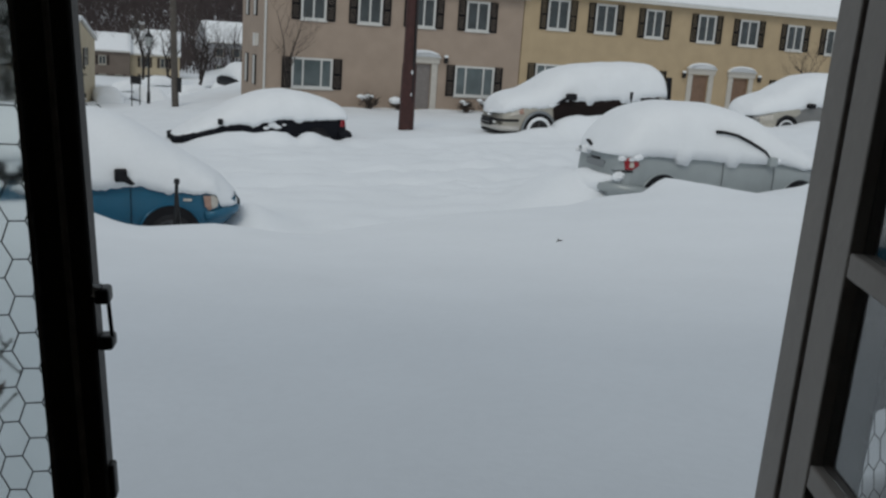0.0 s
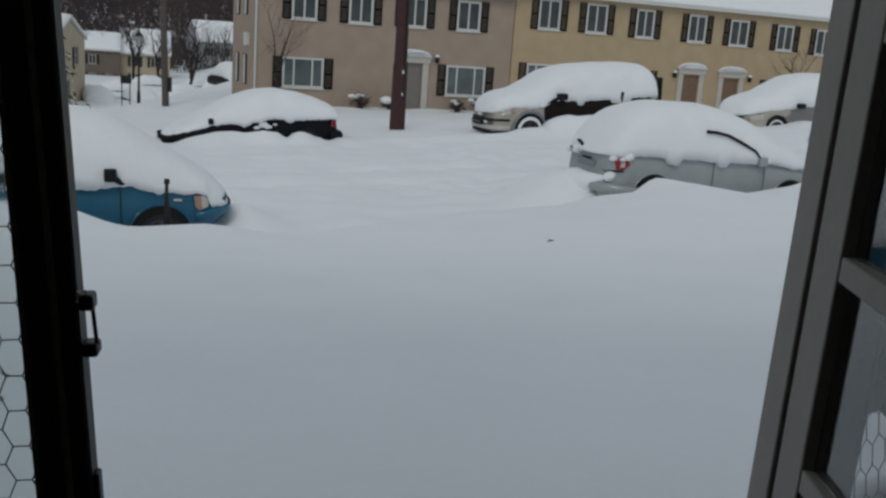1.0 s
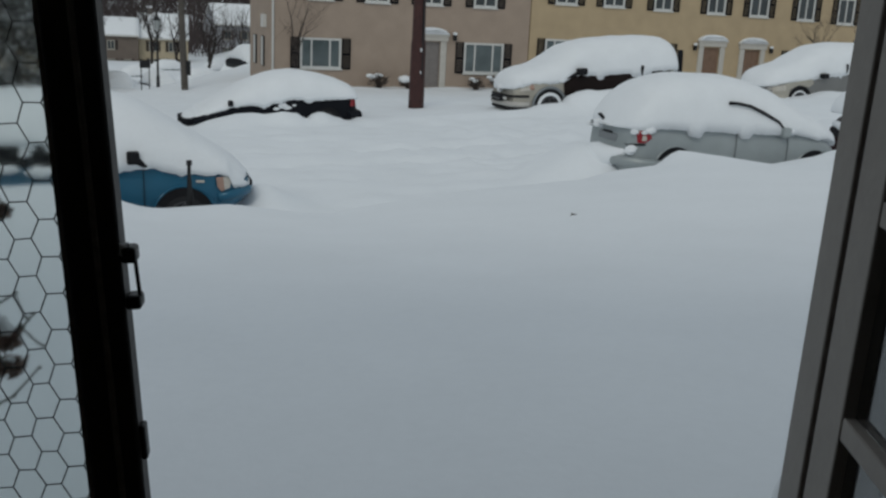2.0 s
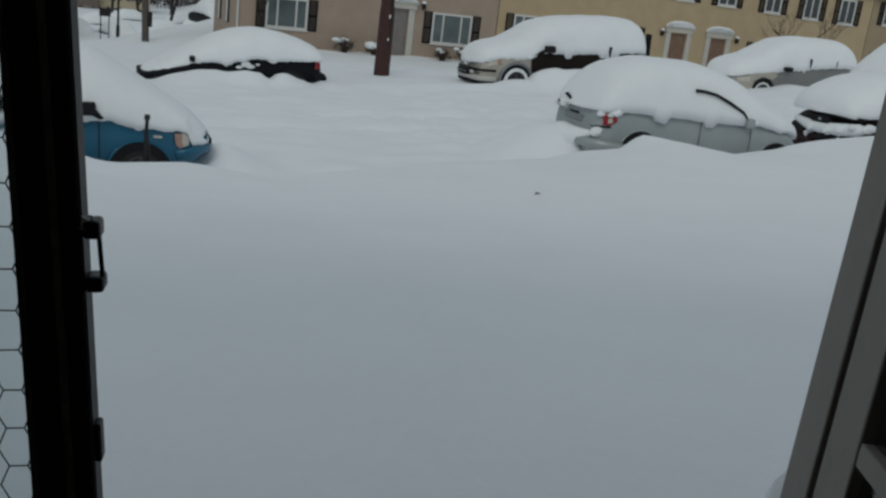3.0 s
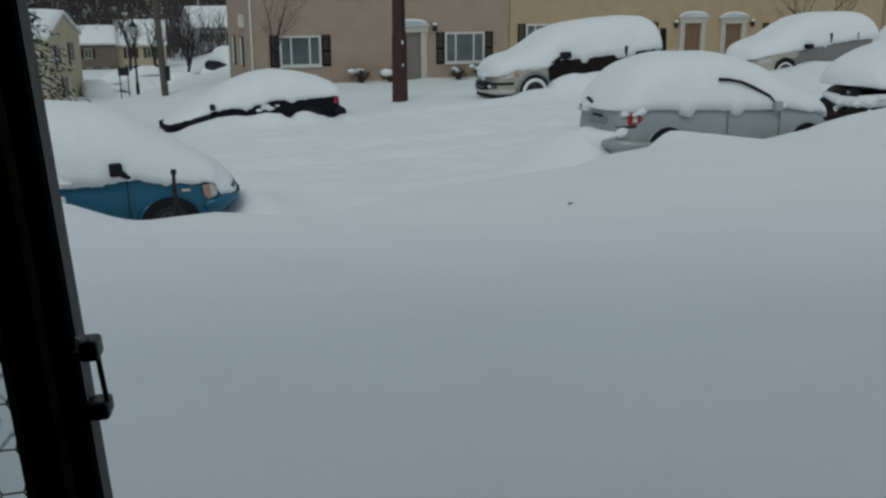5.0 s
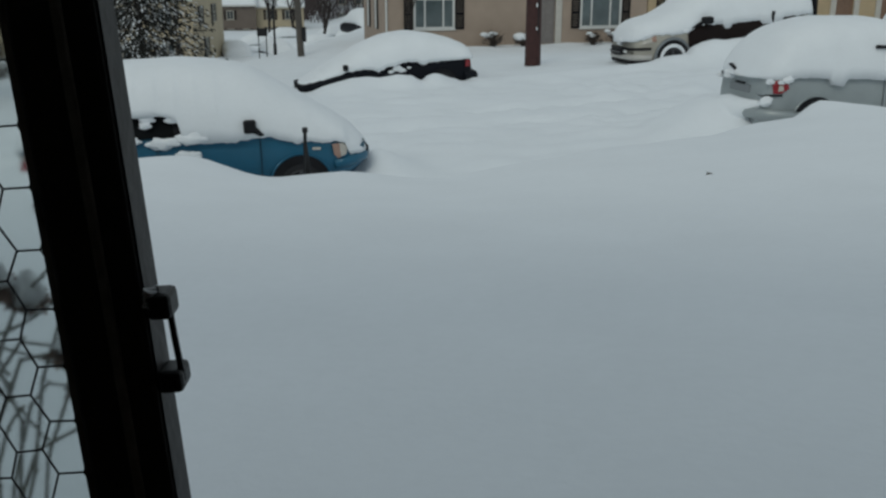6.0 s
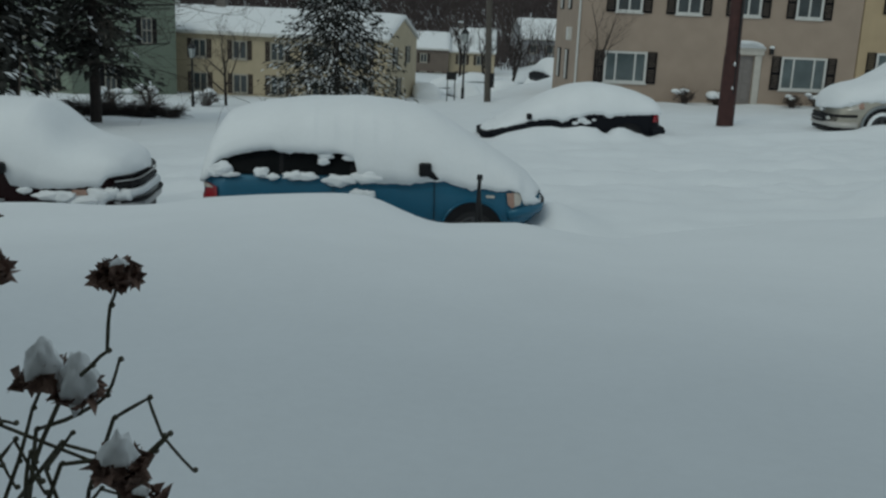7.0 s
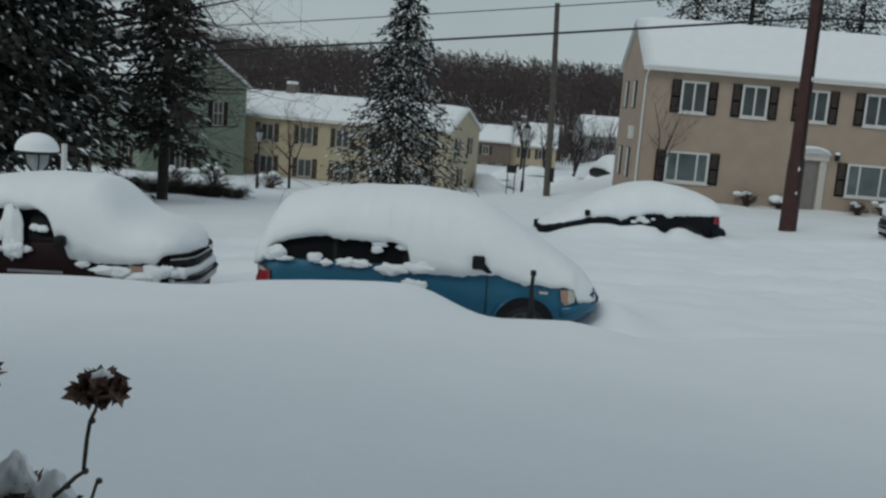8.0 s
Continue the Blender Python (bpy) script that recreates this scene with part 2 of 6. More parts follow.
def land(u, v):
    """Height of the snow at street coordinates."""
    u, v = np.asarray(u, float), np.asarray(v, float)
    crest_v = np.interp(u, (3, 8, 20), (11.15, 11.75, 11.75))
    crest = np.interp(u, CREST_U, CREST_Z)
    away = np.clip((crest_v - v) / 10.4, 0, 3)
    blur = sum(np.interp(u + d * (0.15 + 3.0 * np.clip(away, 0, 1)), CREST_U, CREST_Z) for d in (-1, -0.6, -0.25, 0, 0.25, 0.6, 1)) / 7
    yard = blur + (0.16 - blur) * np.clip(away, 0, 1) ** 0.8
    lane = np.interp(u, (-60, -8, 0, 5, 8, 13, 20, 30, 80), (-4.6, -1.85, -1.42, -1.30, -1.14, -0.84, -0.42, 0.0, 2.0))
    far = np.interp(u, FAR_U, FAR_Z)
    street = lane + (np.interp(u, (-60, -10, 0, 7, 12, 21, 31, 80), (-4.5, -2.2, -1.5, -1.3, -1.05, -0.45, 0.05, 2)) - lane) * smooth(13, 22, v)
    beyond = crest + (street - crest) * smooth(0.0, 0.8, v - crest_v)
    bank = street + (far - street) * np.exp(-(((v - 23.0) / 0.55) ** 2))
    z = np.where(v < crest_v, yard, np.where(v < 18, beyond, bank))
    z = z + 0.56 * np.exp(-(((u - 8.45) / 0.75) ** 2) - ((v - 13.9) / 0.95) ** 4) + 0.34 * np.exp(-(((u - 2.45) / 0.45) ** 2) - ((v - 12.9) / 0.8) ** 2)
    # lawn before the far row of houses
    row = np.interp(u, (-20, 8, 16, 24, 34, 46, 80), (-2.6, -1.8, -1.82, -1.6, -1.35, -1.0, 0.5))
    z = np.where(v > 23.2, bank + (row - bank) * smooth(23.6, 38, v), z)
    # the valley behind, down to the left, and the wooded hill
    deep = np.interp(v, (22, 40, 62, 110, 160, 215, 300, 420, 900, 2500), (-1.9, -2.9, -4.3, -5.6, -6.2, -4.0, 3.0, 9.0, 14, 14))
    side = 1 - smooth(-3.0, 7.0, u - 0.35 * np.clip(v - 42, 0, 60))
    z = z + (deep - z) * side * smooth(21, 34, v)
    z = np.where(v < 0.3, -0.35, z)
    z = np.where(v > 50, z + (deep - z) * smooth(60, 200, v), z)
    return z


def land_relief(u, v):
    d = 0.05 * wob(u * 0.25, v * 0.25) + 0.022 * wob(u * 0.9, v * 0.9, 4)
    if 12.5 < v < 23.0:
        track = math.exp(-(((v - 16.6 - 0.3 * wob(u * 0.12)) / 0.28) ** 2)) + math.exp(-(((v - 18.4 - 0.3 * wob(u * 0.12)) / 0.28) ** 2))
        d += 0.07 * wob(u * 1.5, v * 1.5, 9) + track * (-0.09 + 0.08 * wob(u * 2.6, v * 2.6, 2))
        d += 0.05 * math.exp(-(((v - 20.3) / 0.35) ** 2)) * (1 + 1.2 * wob(u * 1.9, 7.0))
    elif v >= 23.0:
        d += 0.07 * wob(u * 0.8, v * 0.8, 3)
        d *= 1 - 0.9 * math.exp(-(((v - 23.0) / 0.5) ** 2))
    if 14.5 < v < 21.5:
        churn = max(0.0, wob(u * 0.35, v * 0.5, 21) + 0.25)
        d += churn * (0.11 * wob(u * 2.6, v * 2.6, 30) + 0.06 * wob(u * 3.6, v * 3.4, 35))
    d *= 1 - 0.9 * math.exp(-(((v - 11.5) / 0.6) ** 2))
    if v > 60:
        d *= 0.4
    if v < 2.5:
        d *= 0.4
    return d


def spaced(stops):
    out = []
    for (a, step), (b, _) in zip(stops, stops[1:]):
        out += list(np.arange(a, b - 1e-6, step))
    return np.array(out + [stops[-1][0]])


gu = spaced(((-1500, 250), (-500, 50), (-150, 10), (-40, 1.5), (-12, 0.3), (-6, 0.14), (18, 0.25), (36, 1.0), (60, 10), (200, 60), (500, 250), (1500, 250)))
gv = spaced(((-1200, 300), (-300, 50), (-50, 6), (-8, 1.0), (0.25, 0.3), (9, 0.14), (26, 0.3), (44, 1.0), (80, 4), (160, 12), (460, 60), (1000, 250), (2500, 250)))
guu, gvv = np.meshgrid(gu, gv)
gz = land(guu, gvv)
verts = []
for j in range(len(gv)):
    for i in range(len(gu)):
        verts.append(STREET @ Vector((gu[i], gv[j], gz[j, i] + (land_relief(gu[i], gv[j]) if -60 < gu[i] < 80 and 0 < gv[j] < 120 else 0))))
nu = len(gu)
faces = [(j * nu + i, j * nu + i + 1, (j + 1) * nu + i + 1, (j + 1) * nu + i) for j in range(len(gv) - 1) for i in range(nu - 1)]
ground = tagged(raw("ground", verts, faces, SNOW, None, True), "deep fresh snow over yard, street and valley", "snow", kind="structure")


def level(u, v):
    return float(land(u, v))


# ---- houses ----
def holed_wall(bm, x0, x1, z0, z1, holes, y0, y1):
    """A wall along x with rectangular openings right through it."""
    xs = sorted({x0, x1, *[h[0] for h in holes], *[h[1] for h in holes]})
    for a, b in zip(xs, xs[1:]):
        cuts = sorted((h[2], h[3]) for h in holes if h[0] <= a + 1e-6 and h[1] >= b - 1e-6)
        z = z0
        for lo, hi in cuts:
            if lo > z:
                box((a, y0, z), (b, y1, lo), bm)
            z = hi
        if z1 > z:
            box((a, y0, z), (b, y1, z1), bm)
    return bm


def window(house, x0, x1, z0, z1, lights, y=0.0, curtain=True, name="window", bars=0, trim=None):
    """A white window of several lights, with sill, in an opening of the wall whose face is at y."""
    w = part(name, box((x0 - 0.02, y + 0.16, z0 - 0.02), (x1 + 0.02, y + 0.2, z1 + 0.02)), CURTAIN if curtain else GLASS, house, "white-framed window with pale curtains" if curtain else "white-framed dark window")
    trim = trim or WHITE
    bm = bmesh.new()
    t = 0.062
    box((x0 - 0.03, y - 0.03, z1 - t), (x1 + 0.03, y + 0.06, z1 + 0.03), bm)
    box((x0 - 0.03, y - 0.03, z0 - 0.03), (x1 + 0.03, y + 0.06, z0 + t), bm)
    for a, b in ((x0 - 0.03, x0 + t), (x1 - t, x1 + 0.03)):
        box((a, y - 0.03, z0 + t), (b, y + 0.06, z1 - t), bm)
    part("window_frame", bm, trim, w)
    inner = [x0 + t + (x1 - x0 - 2 * t) * f for f in lights]
    for k, x in enumerate(inner[1:-1]):
        part("mullion", box((x - 0.036, y - 0.02, z0 + t), (x + 0.036, y + 0.05, z1 - t)), trim, w)
    for a, b in zip(inner, inner[1:]):
        part("pane", box((a, y + 0.02, z0 + t), (b, y + 0.03, z1 - t)), GLASS if not curtain else PANEGLASS, w)
        for k in range(bars):
            z = z0 + t + (z1 - z0 - 2 * t) * (k + 1) / (bars + 1)
            part("glazing_bar", box((a, y + 0.005, z - 0.009), (b, y + 0.018, z + 0.009)), trim, w)
    part("window_sill", box((x0 - 0.08, y - 0.09, z0 - 0.09), (x1 + 0.08, y + 0.02, z0 - 0.032), None, 0.008), trim, w)
    return w


PANEGLASS = mat("half_clear_window_glass", (0.10, 0.125, 0.13), 0.07, 0, 1.2, 0.35, 0)


def shutter(house, x0, x1, z0, z1, y=0.0, material=None):
    bm = bmesh.new()
    t = 0.05
    box((x0, y - 0.05, z0), (x0 + t, y - 0.004, z1), bm)
    box((x1 - t, y - 0.05, z0), (x1, y - 0.004, z1), bm)
    for z in (z0, (z0 + z1) / 2 - t / 2, z1 - t):
        box((x0 + t, y - 0.05, z), (x1 - t, y - 0.004, z + t), bm)
    n = 14
    for k in range(n):
        z = z0 + t + (z1 - z0 - 2 * t) * k / n
        prism(((y - 0.045, z), (y - 0.015, z + 0.06), (y - 0.006, z + 0.06), (y - 0.036, z)), 0, x0 + t, x1 - t, bm)
    return part("shutter", bm, material or SHUTTER, house, "brown louvred shutter" if material else "black louvred shutter")


def entrance(house, x0, x1, z0, z1, material, y=0.0):
    d = part("door", box((x0, y + 0.05, z0), (x1, y + 0.1, z1)), material, house, "panelled front door under a white pediment")
    w = x1 - x0
    for k in range(2):
        for a, b in ((0.08, 0.38), (0.45, 0.68), (0.74, 0.93)):
            xa = x0 + w * (0.12 + 0.42 * k)
            part("door_panel", box((xa, y + 0.035, z0 + (z1 - z0) * a), (xa + w * 0.34, y + 0.05, z0 + (z1 - z0) * b), None, 0.006), material, d)
    for a, b in ((x0 - 0.3, x0 - 0.01), (x1 + 0.01, x1 + 0.3)):
        part("pilaster", box((a, y - 0.08, z0), (b, y + 0.02, z1 + 0.05), None, 0.01), DOORTRIM, d)
    part("lintel", box((x0 - 0.36, y - 0.13, z1 + 0.05), (x1 + 0.36, y + 0.02, z1 + 0.27), None, 0.012), DOORTRIM, d)
    c = (x0 + x1) / 2
    arch = [(x0 - 0.42, z1 + 0.27)] + [(c + (w / 2 + 0.42) * math.cos(a), z1 + 0.27 + 0.28 * math.sin(a)) for a in np.linspace(math.pi * 0.94, math.pi * 0.06, 11)] + [(x1 + 0.42, z1 + 0.27)]
    part("pediment", prism(arch, 1, y - 0.17, y + 0.02), DOORTRIM, d)
    part("pediment_snow", prism([(p, q + 0.02) for p, q in arch[1:-1]] + [(p * 0.9 + c * 0.1, q + 0.1) for p, q in arch[-2:0:-1]], 1, y - 0.2, y + 0.01), CAPSNOW, d)
    return d


def sconce(house, x, z, y=0.0):
    bm = box((x - 0.05, y - 0.03, z - 0.1), (x + 0.05, y, z + 0.1))
    box((x - 0.08, y - 0.2, z - 0.16), (x + 0.08, y - 0.04, z + 0.1), bm, 0.02)
    s = part("wall_lantern", bm, IRON, house, "black wall lantern with snow on top")
    m = bmesh.new()
    bmesh.ops.create_uvsphere(m, u_segments=10, v_segments=6, radius=0.11)
    bmesh.ops.scale(m, vec=(1, 1, 0.7), verts=m.verts)
    bmesh.ops.translate(m, vec=(x, y - 0.12, z + 0.14), verts=m.verts)
    part("snow_tuft", m, CAPSNOW, s, smooth=True)


def gable_house(name, m, label, x1, depth, base, eave, ridge, wall, holes, group="", over=0.3, snow=0.22, rake=0.12):
    """Front wall along x at y = 0, eaves front and back, gables at both ends."""
    h = thing(name, m, label, "house", group)
    bm = bmesh.new()
    holed_wall(bm, 0, x1, base, eave, holes, 0, 0.2)
    part("wall", bm, wall, h)
    bm = bmesh.new()
    box((0, depth - 0.2, base), (x1, depth, eave), bm)
    part("wall", bm, wall, h)
    gable = [(0.203, base), (depth - 0.203, base), (depth - 0.203, eave), (depth / 2, ridge - 0.1), (0.203, eave)]
    for a, b in ((0, 0.2), (x1 - 0.2, x1)):
        part("gable_wall", prism(gable, 0, a, b), wall, h)
    slope = (ridge - eave) / (depth / 2)
    for s, end in ((1, -over), (-1, depth + over)):
        e = eave - over * slope + 0.12
        deck = [(end, e), (depth / 2, ridge + 0.12), (depth / 2, ridge), (end, e - 0.12)]
        part("roof", prism(deck, 0, -rake, x1 + rake), WHITE, h)
        n = max(8, int((x1 + 2 * rake) / 0.6))
        vs, fs = [], []
        ys = np.linspace(0, 1, 9)
        for i in range(n + 1):
            x = -rake - 0.02 + (x1 + 2 * rake + 0.04) * i / n
            for k in ys:
                y = end + (depth / 2 - end) * k
                z = e + (ridge + 0.12 - e) * k
                edge = min(1, 3.5 * k + 0.45) * min(1, 0.5 + 3 * min(i, n - i) / n * 3)
                vs.append((x, y, z + snow * edge + 0.03 * wob(x * 0.7, y * 0.7, ridge)))
        c = len(ys)
        fs = [(i * c + k, i * c + k + 1, (i + 1) * c + k + 1, (i + 1) * c + k) for i in range(n) for k in range(c - 1)]
        top = len(vs)
        for i in (0, n):
            for k in ys:
                vs.append((-rake - 0.02 + (x1 + 2 * rake + 0.04) * i / n, end + (depth / 2 - end) * k, e + (ridge + 0.12 - e) * k + 0.003))
        fs += [(k, k + 1, top + k + 1, top + k) for k in range(c - 1)]
        fs += [(n * c + k, n * c + k + 1, top + c + k + 1, top + c + k) for k in range(c - 1)]
        lip = len(vs)
        for i in range(n + 1):
            x = -rake - 0.02 + (x1 + 2 * rake + 0.04) * i / n
            vs.append((x, end - 0.05 * s, e + 0.06))
            vs.append((x, end, e + 0.003))
        for i in range(n):
            fs += [(i * c, (i + 1) * c, lip + 2 * i + 2, lip + 2 * i), (lip + 2 * i, lip + 2 * i + 2, lip + 2 * i + 3, lip + 2 * i + 1)]
        ob = raw("roof_snow", vs, fs, CAPSNOW, h, True)
        ob["label"] = "thick smooth snow on the roof"
    part("gutter", box((-rake, -over - 0.1, eave - over * slope - 0.05), (x1 + rake, -over - 0.01, eave - over * slope + 0.02), None, 0.02), WHITE, h)
    return h


FV = 40.5          # front of the row of houses, in street coordinates


def row_house(u0, u1, base, eave, ridge, wall, label, uppers, lowers, doors, lamps, dark=()):
    up, lo, dr = ([tuple(p) for p in some] for some in (uppers, lowers, doors))
    holes = [(a - u0, b - u0, z0, z1) for a, b, z0, z1, *_ in up + lo] + [(a - u0, b - u0, z0, z1) for a, b, z0, z1, _ in dr]
    h = gable_house("row_house", st(u0, FV, 0), label, u1 - u0, 4.8, base - 0.6, eave, ridge, wall, holes, "terrace of row houses")
    for a, b, z0, z1 in up:
        window(h, a - u0, b - u0, z0, z1, (0, 0.5, 1), curtain=False)
        shutter(h, a - u0 - 0.44, a - u0 - 0.06, z0 - 0.05, z1 + 0.04)
        shutter(h, b - u0 + 0.06, b - u0 + 0.44, z0 - 0.05, z1 + 0.04)
    for a, b, z0, z1 in lo:
        window(h, a - u0, b - u0, z0, z1, (0, 0.25, 0.75, 1))
        shutter(h, a - u0 - 0.46, a - u0 - 0.06, z0 - 0.05, z1 + 0.04)
        shutter(h, b - u0 + 0.06, b - u0 + 0.46, z0 - 0.05, z1 + 0.04)
    for a, b, z0, z1, material in dr:
        entrance(h, a - u0, b - u0, z0, z1, material)
    for x, z in lamps:
        sconce(h, x - u0, z)
    if not dr:
        part("foundation", box((-0.02, -0.05, base - 0.6), (u1 - u0 + 0.02, -0.003, base + 0.32)), BRICK, h)
    return h


tan_house = row_house(8.25, 20.55, -1.8, 3.78, 5.58, TAN, "two-storey tan row house with black shutters, snow on roof",
    [(9.89, 10.95, 1.9, 3.17), (12.45, 13.51, 1.9, 3.19), (15.02, 16.06, 1.92, 3.2), (17.65, 18.76, 1.93, 3.22)],
    [(9.56, 11.34, -1.03, 0.22), (17.29, 19.24, -1.08, 0.26)],
    [(15.12, 16.05, -1.78, 0.26, DOORPAINT)], [(16.72, 0.52)])
yellow_house = row_house(20.6, 44.1, -1.6, 4.1, 5.92, YELLOW, "long yellow row house with black shutters, snow on roof",
    [(21.88, 22.99, 2.28, 3.64), (24.51, 25.63, 2.28, 3.62), (27.40, 28.42, 2.24, 3.57), (30.59, 31.64, 2.22, 3.54), (33.25, 34.40, 2.2, 3.47), (36.39, 37.45, 2.14, 3.42), (39.12, 40.20, 2.06, 3.36), (41.72, 42.81, 2.02, 3.32)],
    [(21.48, 23.3, -0.85, 0.58), (26.9, 28.5, -0.75, 0.58), (36.1, 37.9, -0.8, 0.46), (40.6, 42.4, -0.75, 0.46)],
    [(30.59, 31.6, -1.5, 0.51, BROWNDOOR), (33.17, 34.2, -1.5, 0.46, BROWNDOOR)], [(30.0, 0.5), (34.85, 0.5)])
end_house = row_house(44.15, 50.2, -1.2, 3.95, 5.76, DULLCREAM, "end unit of the row in dull cream siding, snow on roof",
    [(45.1, 46.2, 2.24, 3.46), (47.8, 48.9, 2.3, 3.5)], [(45.1, 46.8, -0.6, 0.6)], [], [])
for parent, x in ((tan_house, 0.07),):
    part("downspout", tube([(x, -0.4, 3.5), (x, -0.12, 3.25), (x, -0.07, 3.1), (x, -0.07, -2.0)], 0.045, 8), WHITE, parent, "white downspout")
# gable side of the tan house: two small windows and a meter box
for z0, z1 in ((1.9, 3.1), (-1.1, 0.2)):
    for y in (1.3, 3.1):
        w = part("side_window", box((-0.04, y, z0), (0.01, y + 0.75, z1), None, 0.01), SHUTTER, tan_house, "dark shuttered side window")
        part("window_frame", box((-0.06, y + 0.2, z0 + 0.03), (-0.045, y + 0.55, z1 - 0.03)), WHITE, w)
part("meter_box", box((-0.2, 0.9, 0.6), (0.0, 1.25, 1.15), None, 0.02), WHITE, tan_house, "pale meter box")


def plain_house(name, m, label, x1, depth, base, eave, ridge, wall, uppers, lowers, gable_win=(), chimney=None):
    holes = [(*p,) for p in (*uppers, *lowers)]
    h = gable_house(name, m, label, x1, depth, base, eave, ridge, wall, holes)
    for a, b, z0, z1 in (*uppers, *lowers):
        window(h, a, b, z0, z1, (0, 0.5, 1), curtain=False, trim=DIMTRIM)
        shutter(h, a - 0.36, a - 0.05, z0 - 0.04, z1 + 0.04, 0.0, DIMSHUTTER)
        shutter(h, b + 0.05, b + 0.36, z0 - 0.04, z1 + 0.04, 0.0, DIMSHUTTER)
    for y, z0, z1 in gable_win:
        for q in (-0.38, 0.78):
            part("shutter", box((x1 + 0.003, y + q, z0), (x1 + 0.05, y + q + 0.34, z1), None, 0.01), SHUTTER, h)
        w = part("gable_window", box((x1 + 0.003, y, z0), (x1 + 0.03, y + 0.74, z1)), GLASS, h, "white-framed gable window")
        bm = bmesh.new()
        for a, b, c, d in ((y - 0.03, y + 0.04, z0, z1), (y + 0.7, y + 0.77, z0, z1), (y + 0.34, y + 0.4, z0, z1)):
            box((x1 + 0.03, a, c), (x1 + 0.06, b, d), bm)
        for z in (z0 - 0.03, (z0 + z1) / 2, z1 - 0.03):
            box((x1 + 0.032, y + 0.04, z), (x1 + 0.058, y + 0.34, z + 0.06), bm)
            box((x1 + 0.032, y + 0.4, z), (x1 + 0.058, y + 0.7, z + 0.06), bm)
        part("window_frame", bm, DIMTRIM, w)
    if chimney:
        c = part("chimney", box((chimney - 0.35, depth / 2 - 0.3, ridge - 0.3), (chimney + 0.35, depth / 2 + 0.3, ridge + 0.9), None, 0.02), BRICK, h, "brick chimney capped with snow")
        part("chimney_snow", box((chimney - 0.36, depth / 2 - 0.31, ridge + 0.903), (chimney + 0.36, depth / 2 + 0.31, ridge + 1.1), None, 0.07), CAPSNOW, c)
    return h


# valley houses behind the street
plain_house("house", st(-17.3, 66.2, 0, -14), "cream two-storey house behind a spruce, snow on roof", 18.4, 9, -5.2, -0.35, 1.0, CREAM,
    [(x, x + 0.95, -2.0, -0.85) for x in (5.2, 8.0, 10.6, 13.4, 16.2)], [(x, x + 1.0, -4.2, -3.0) for x in (5.2, 8.0, 10.6, 13.4, 16.2)],
    [(1.8, -2.0, -0.85), (5.6, -2.0, -0.85), (3.0, -4.1, -2.9)], chimney=5.4)
plain_house("house", st(-25.4, 63.6, 0, -40), "dull green two-storey house with a snowy gable", 10.0, 7.5, -5.2, 1.5, 3.75, GREEN,
    [(x, x + 0.9, -1.0, 0.4) for x in (1.6, 4.6, 7.6)], [(x, x + 0.9, -3.9, -2.4) for x in (1.6, 7.6)],
    [(1.6, -1.1, 0.4), (4.9, -1.1, 0.4), (2.2, -3.9, -2.4)])
plain_house("house", st(8.6, 118, 0, -6), "small far house with a snowy roof and chimney", 5.6, 7, -7.4, -2.9, -0.5, CREAM,
    [(x, x + 0.9, -4.5, -3.4) for x in (1.2, 3.4)], [(x, x + 0.9, -6.6, -5.4) for x in (1.2, 3.4)], (), 1.2)
plain_house("house", st(3.7, 117.4, 0, -6), "dull brown house wing beside the small far house", 4.8, 6, -7.6, -2.7, -1.1, BROWNWALL,
    [(1.4, 2.2, -4.4, -3.4)], [(1.4, 2.2, -6.6, -5.5), (3.2, 4.0, -6.6, -5.5)])
plain_house("house", st(20.5, 138, 0, 4), "far grey house among bare trees", 11, 8, -7, -1.5, 1.0, GREY,
    [(x, x + 1.0, -3.6, -2.4) for x in (1.2, 3.6, 6.4, 9.0)], [(x, x + 1.0, -6.0, -4.8) for x in (1.2, 3.6, 6.4)])
plain_house("house", st(60.3, 47, 0, 38), "mauve-grey house at the end of the row with a snowy gable", 12, 10, -0.8, 4.3, 6.5, MAUVE,
    [(x, x + 1.0, 2.2, 3.4) for x in (2, 5, 8)], [(x, x + 1.0, -0.2, 1.0) for x in (2, 5, 8)])


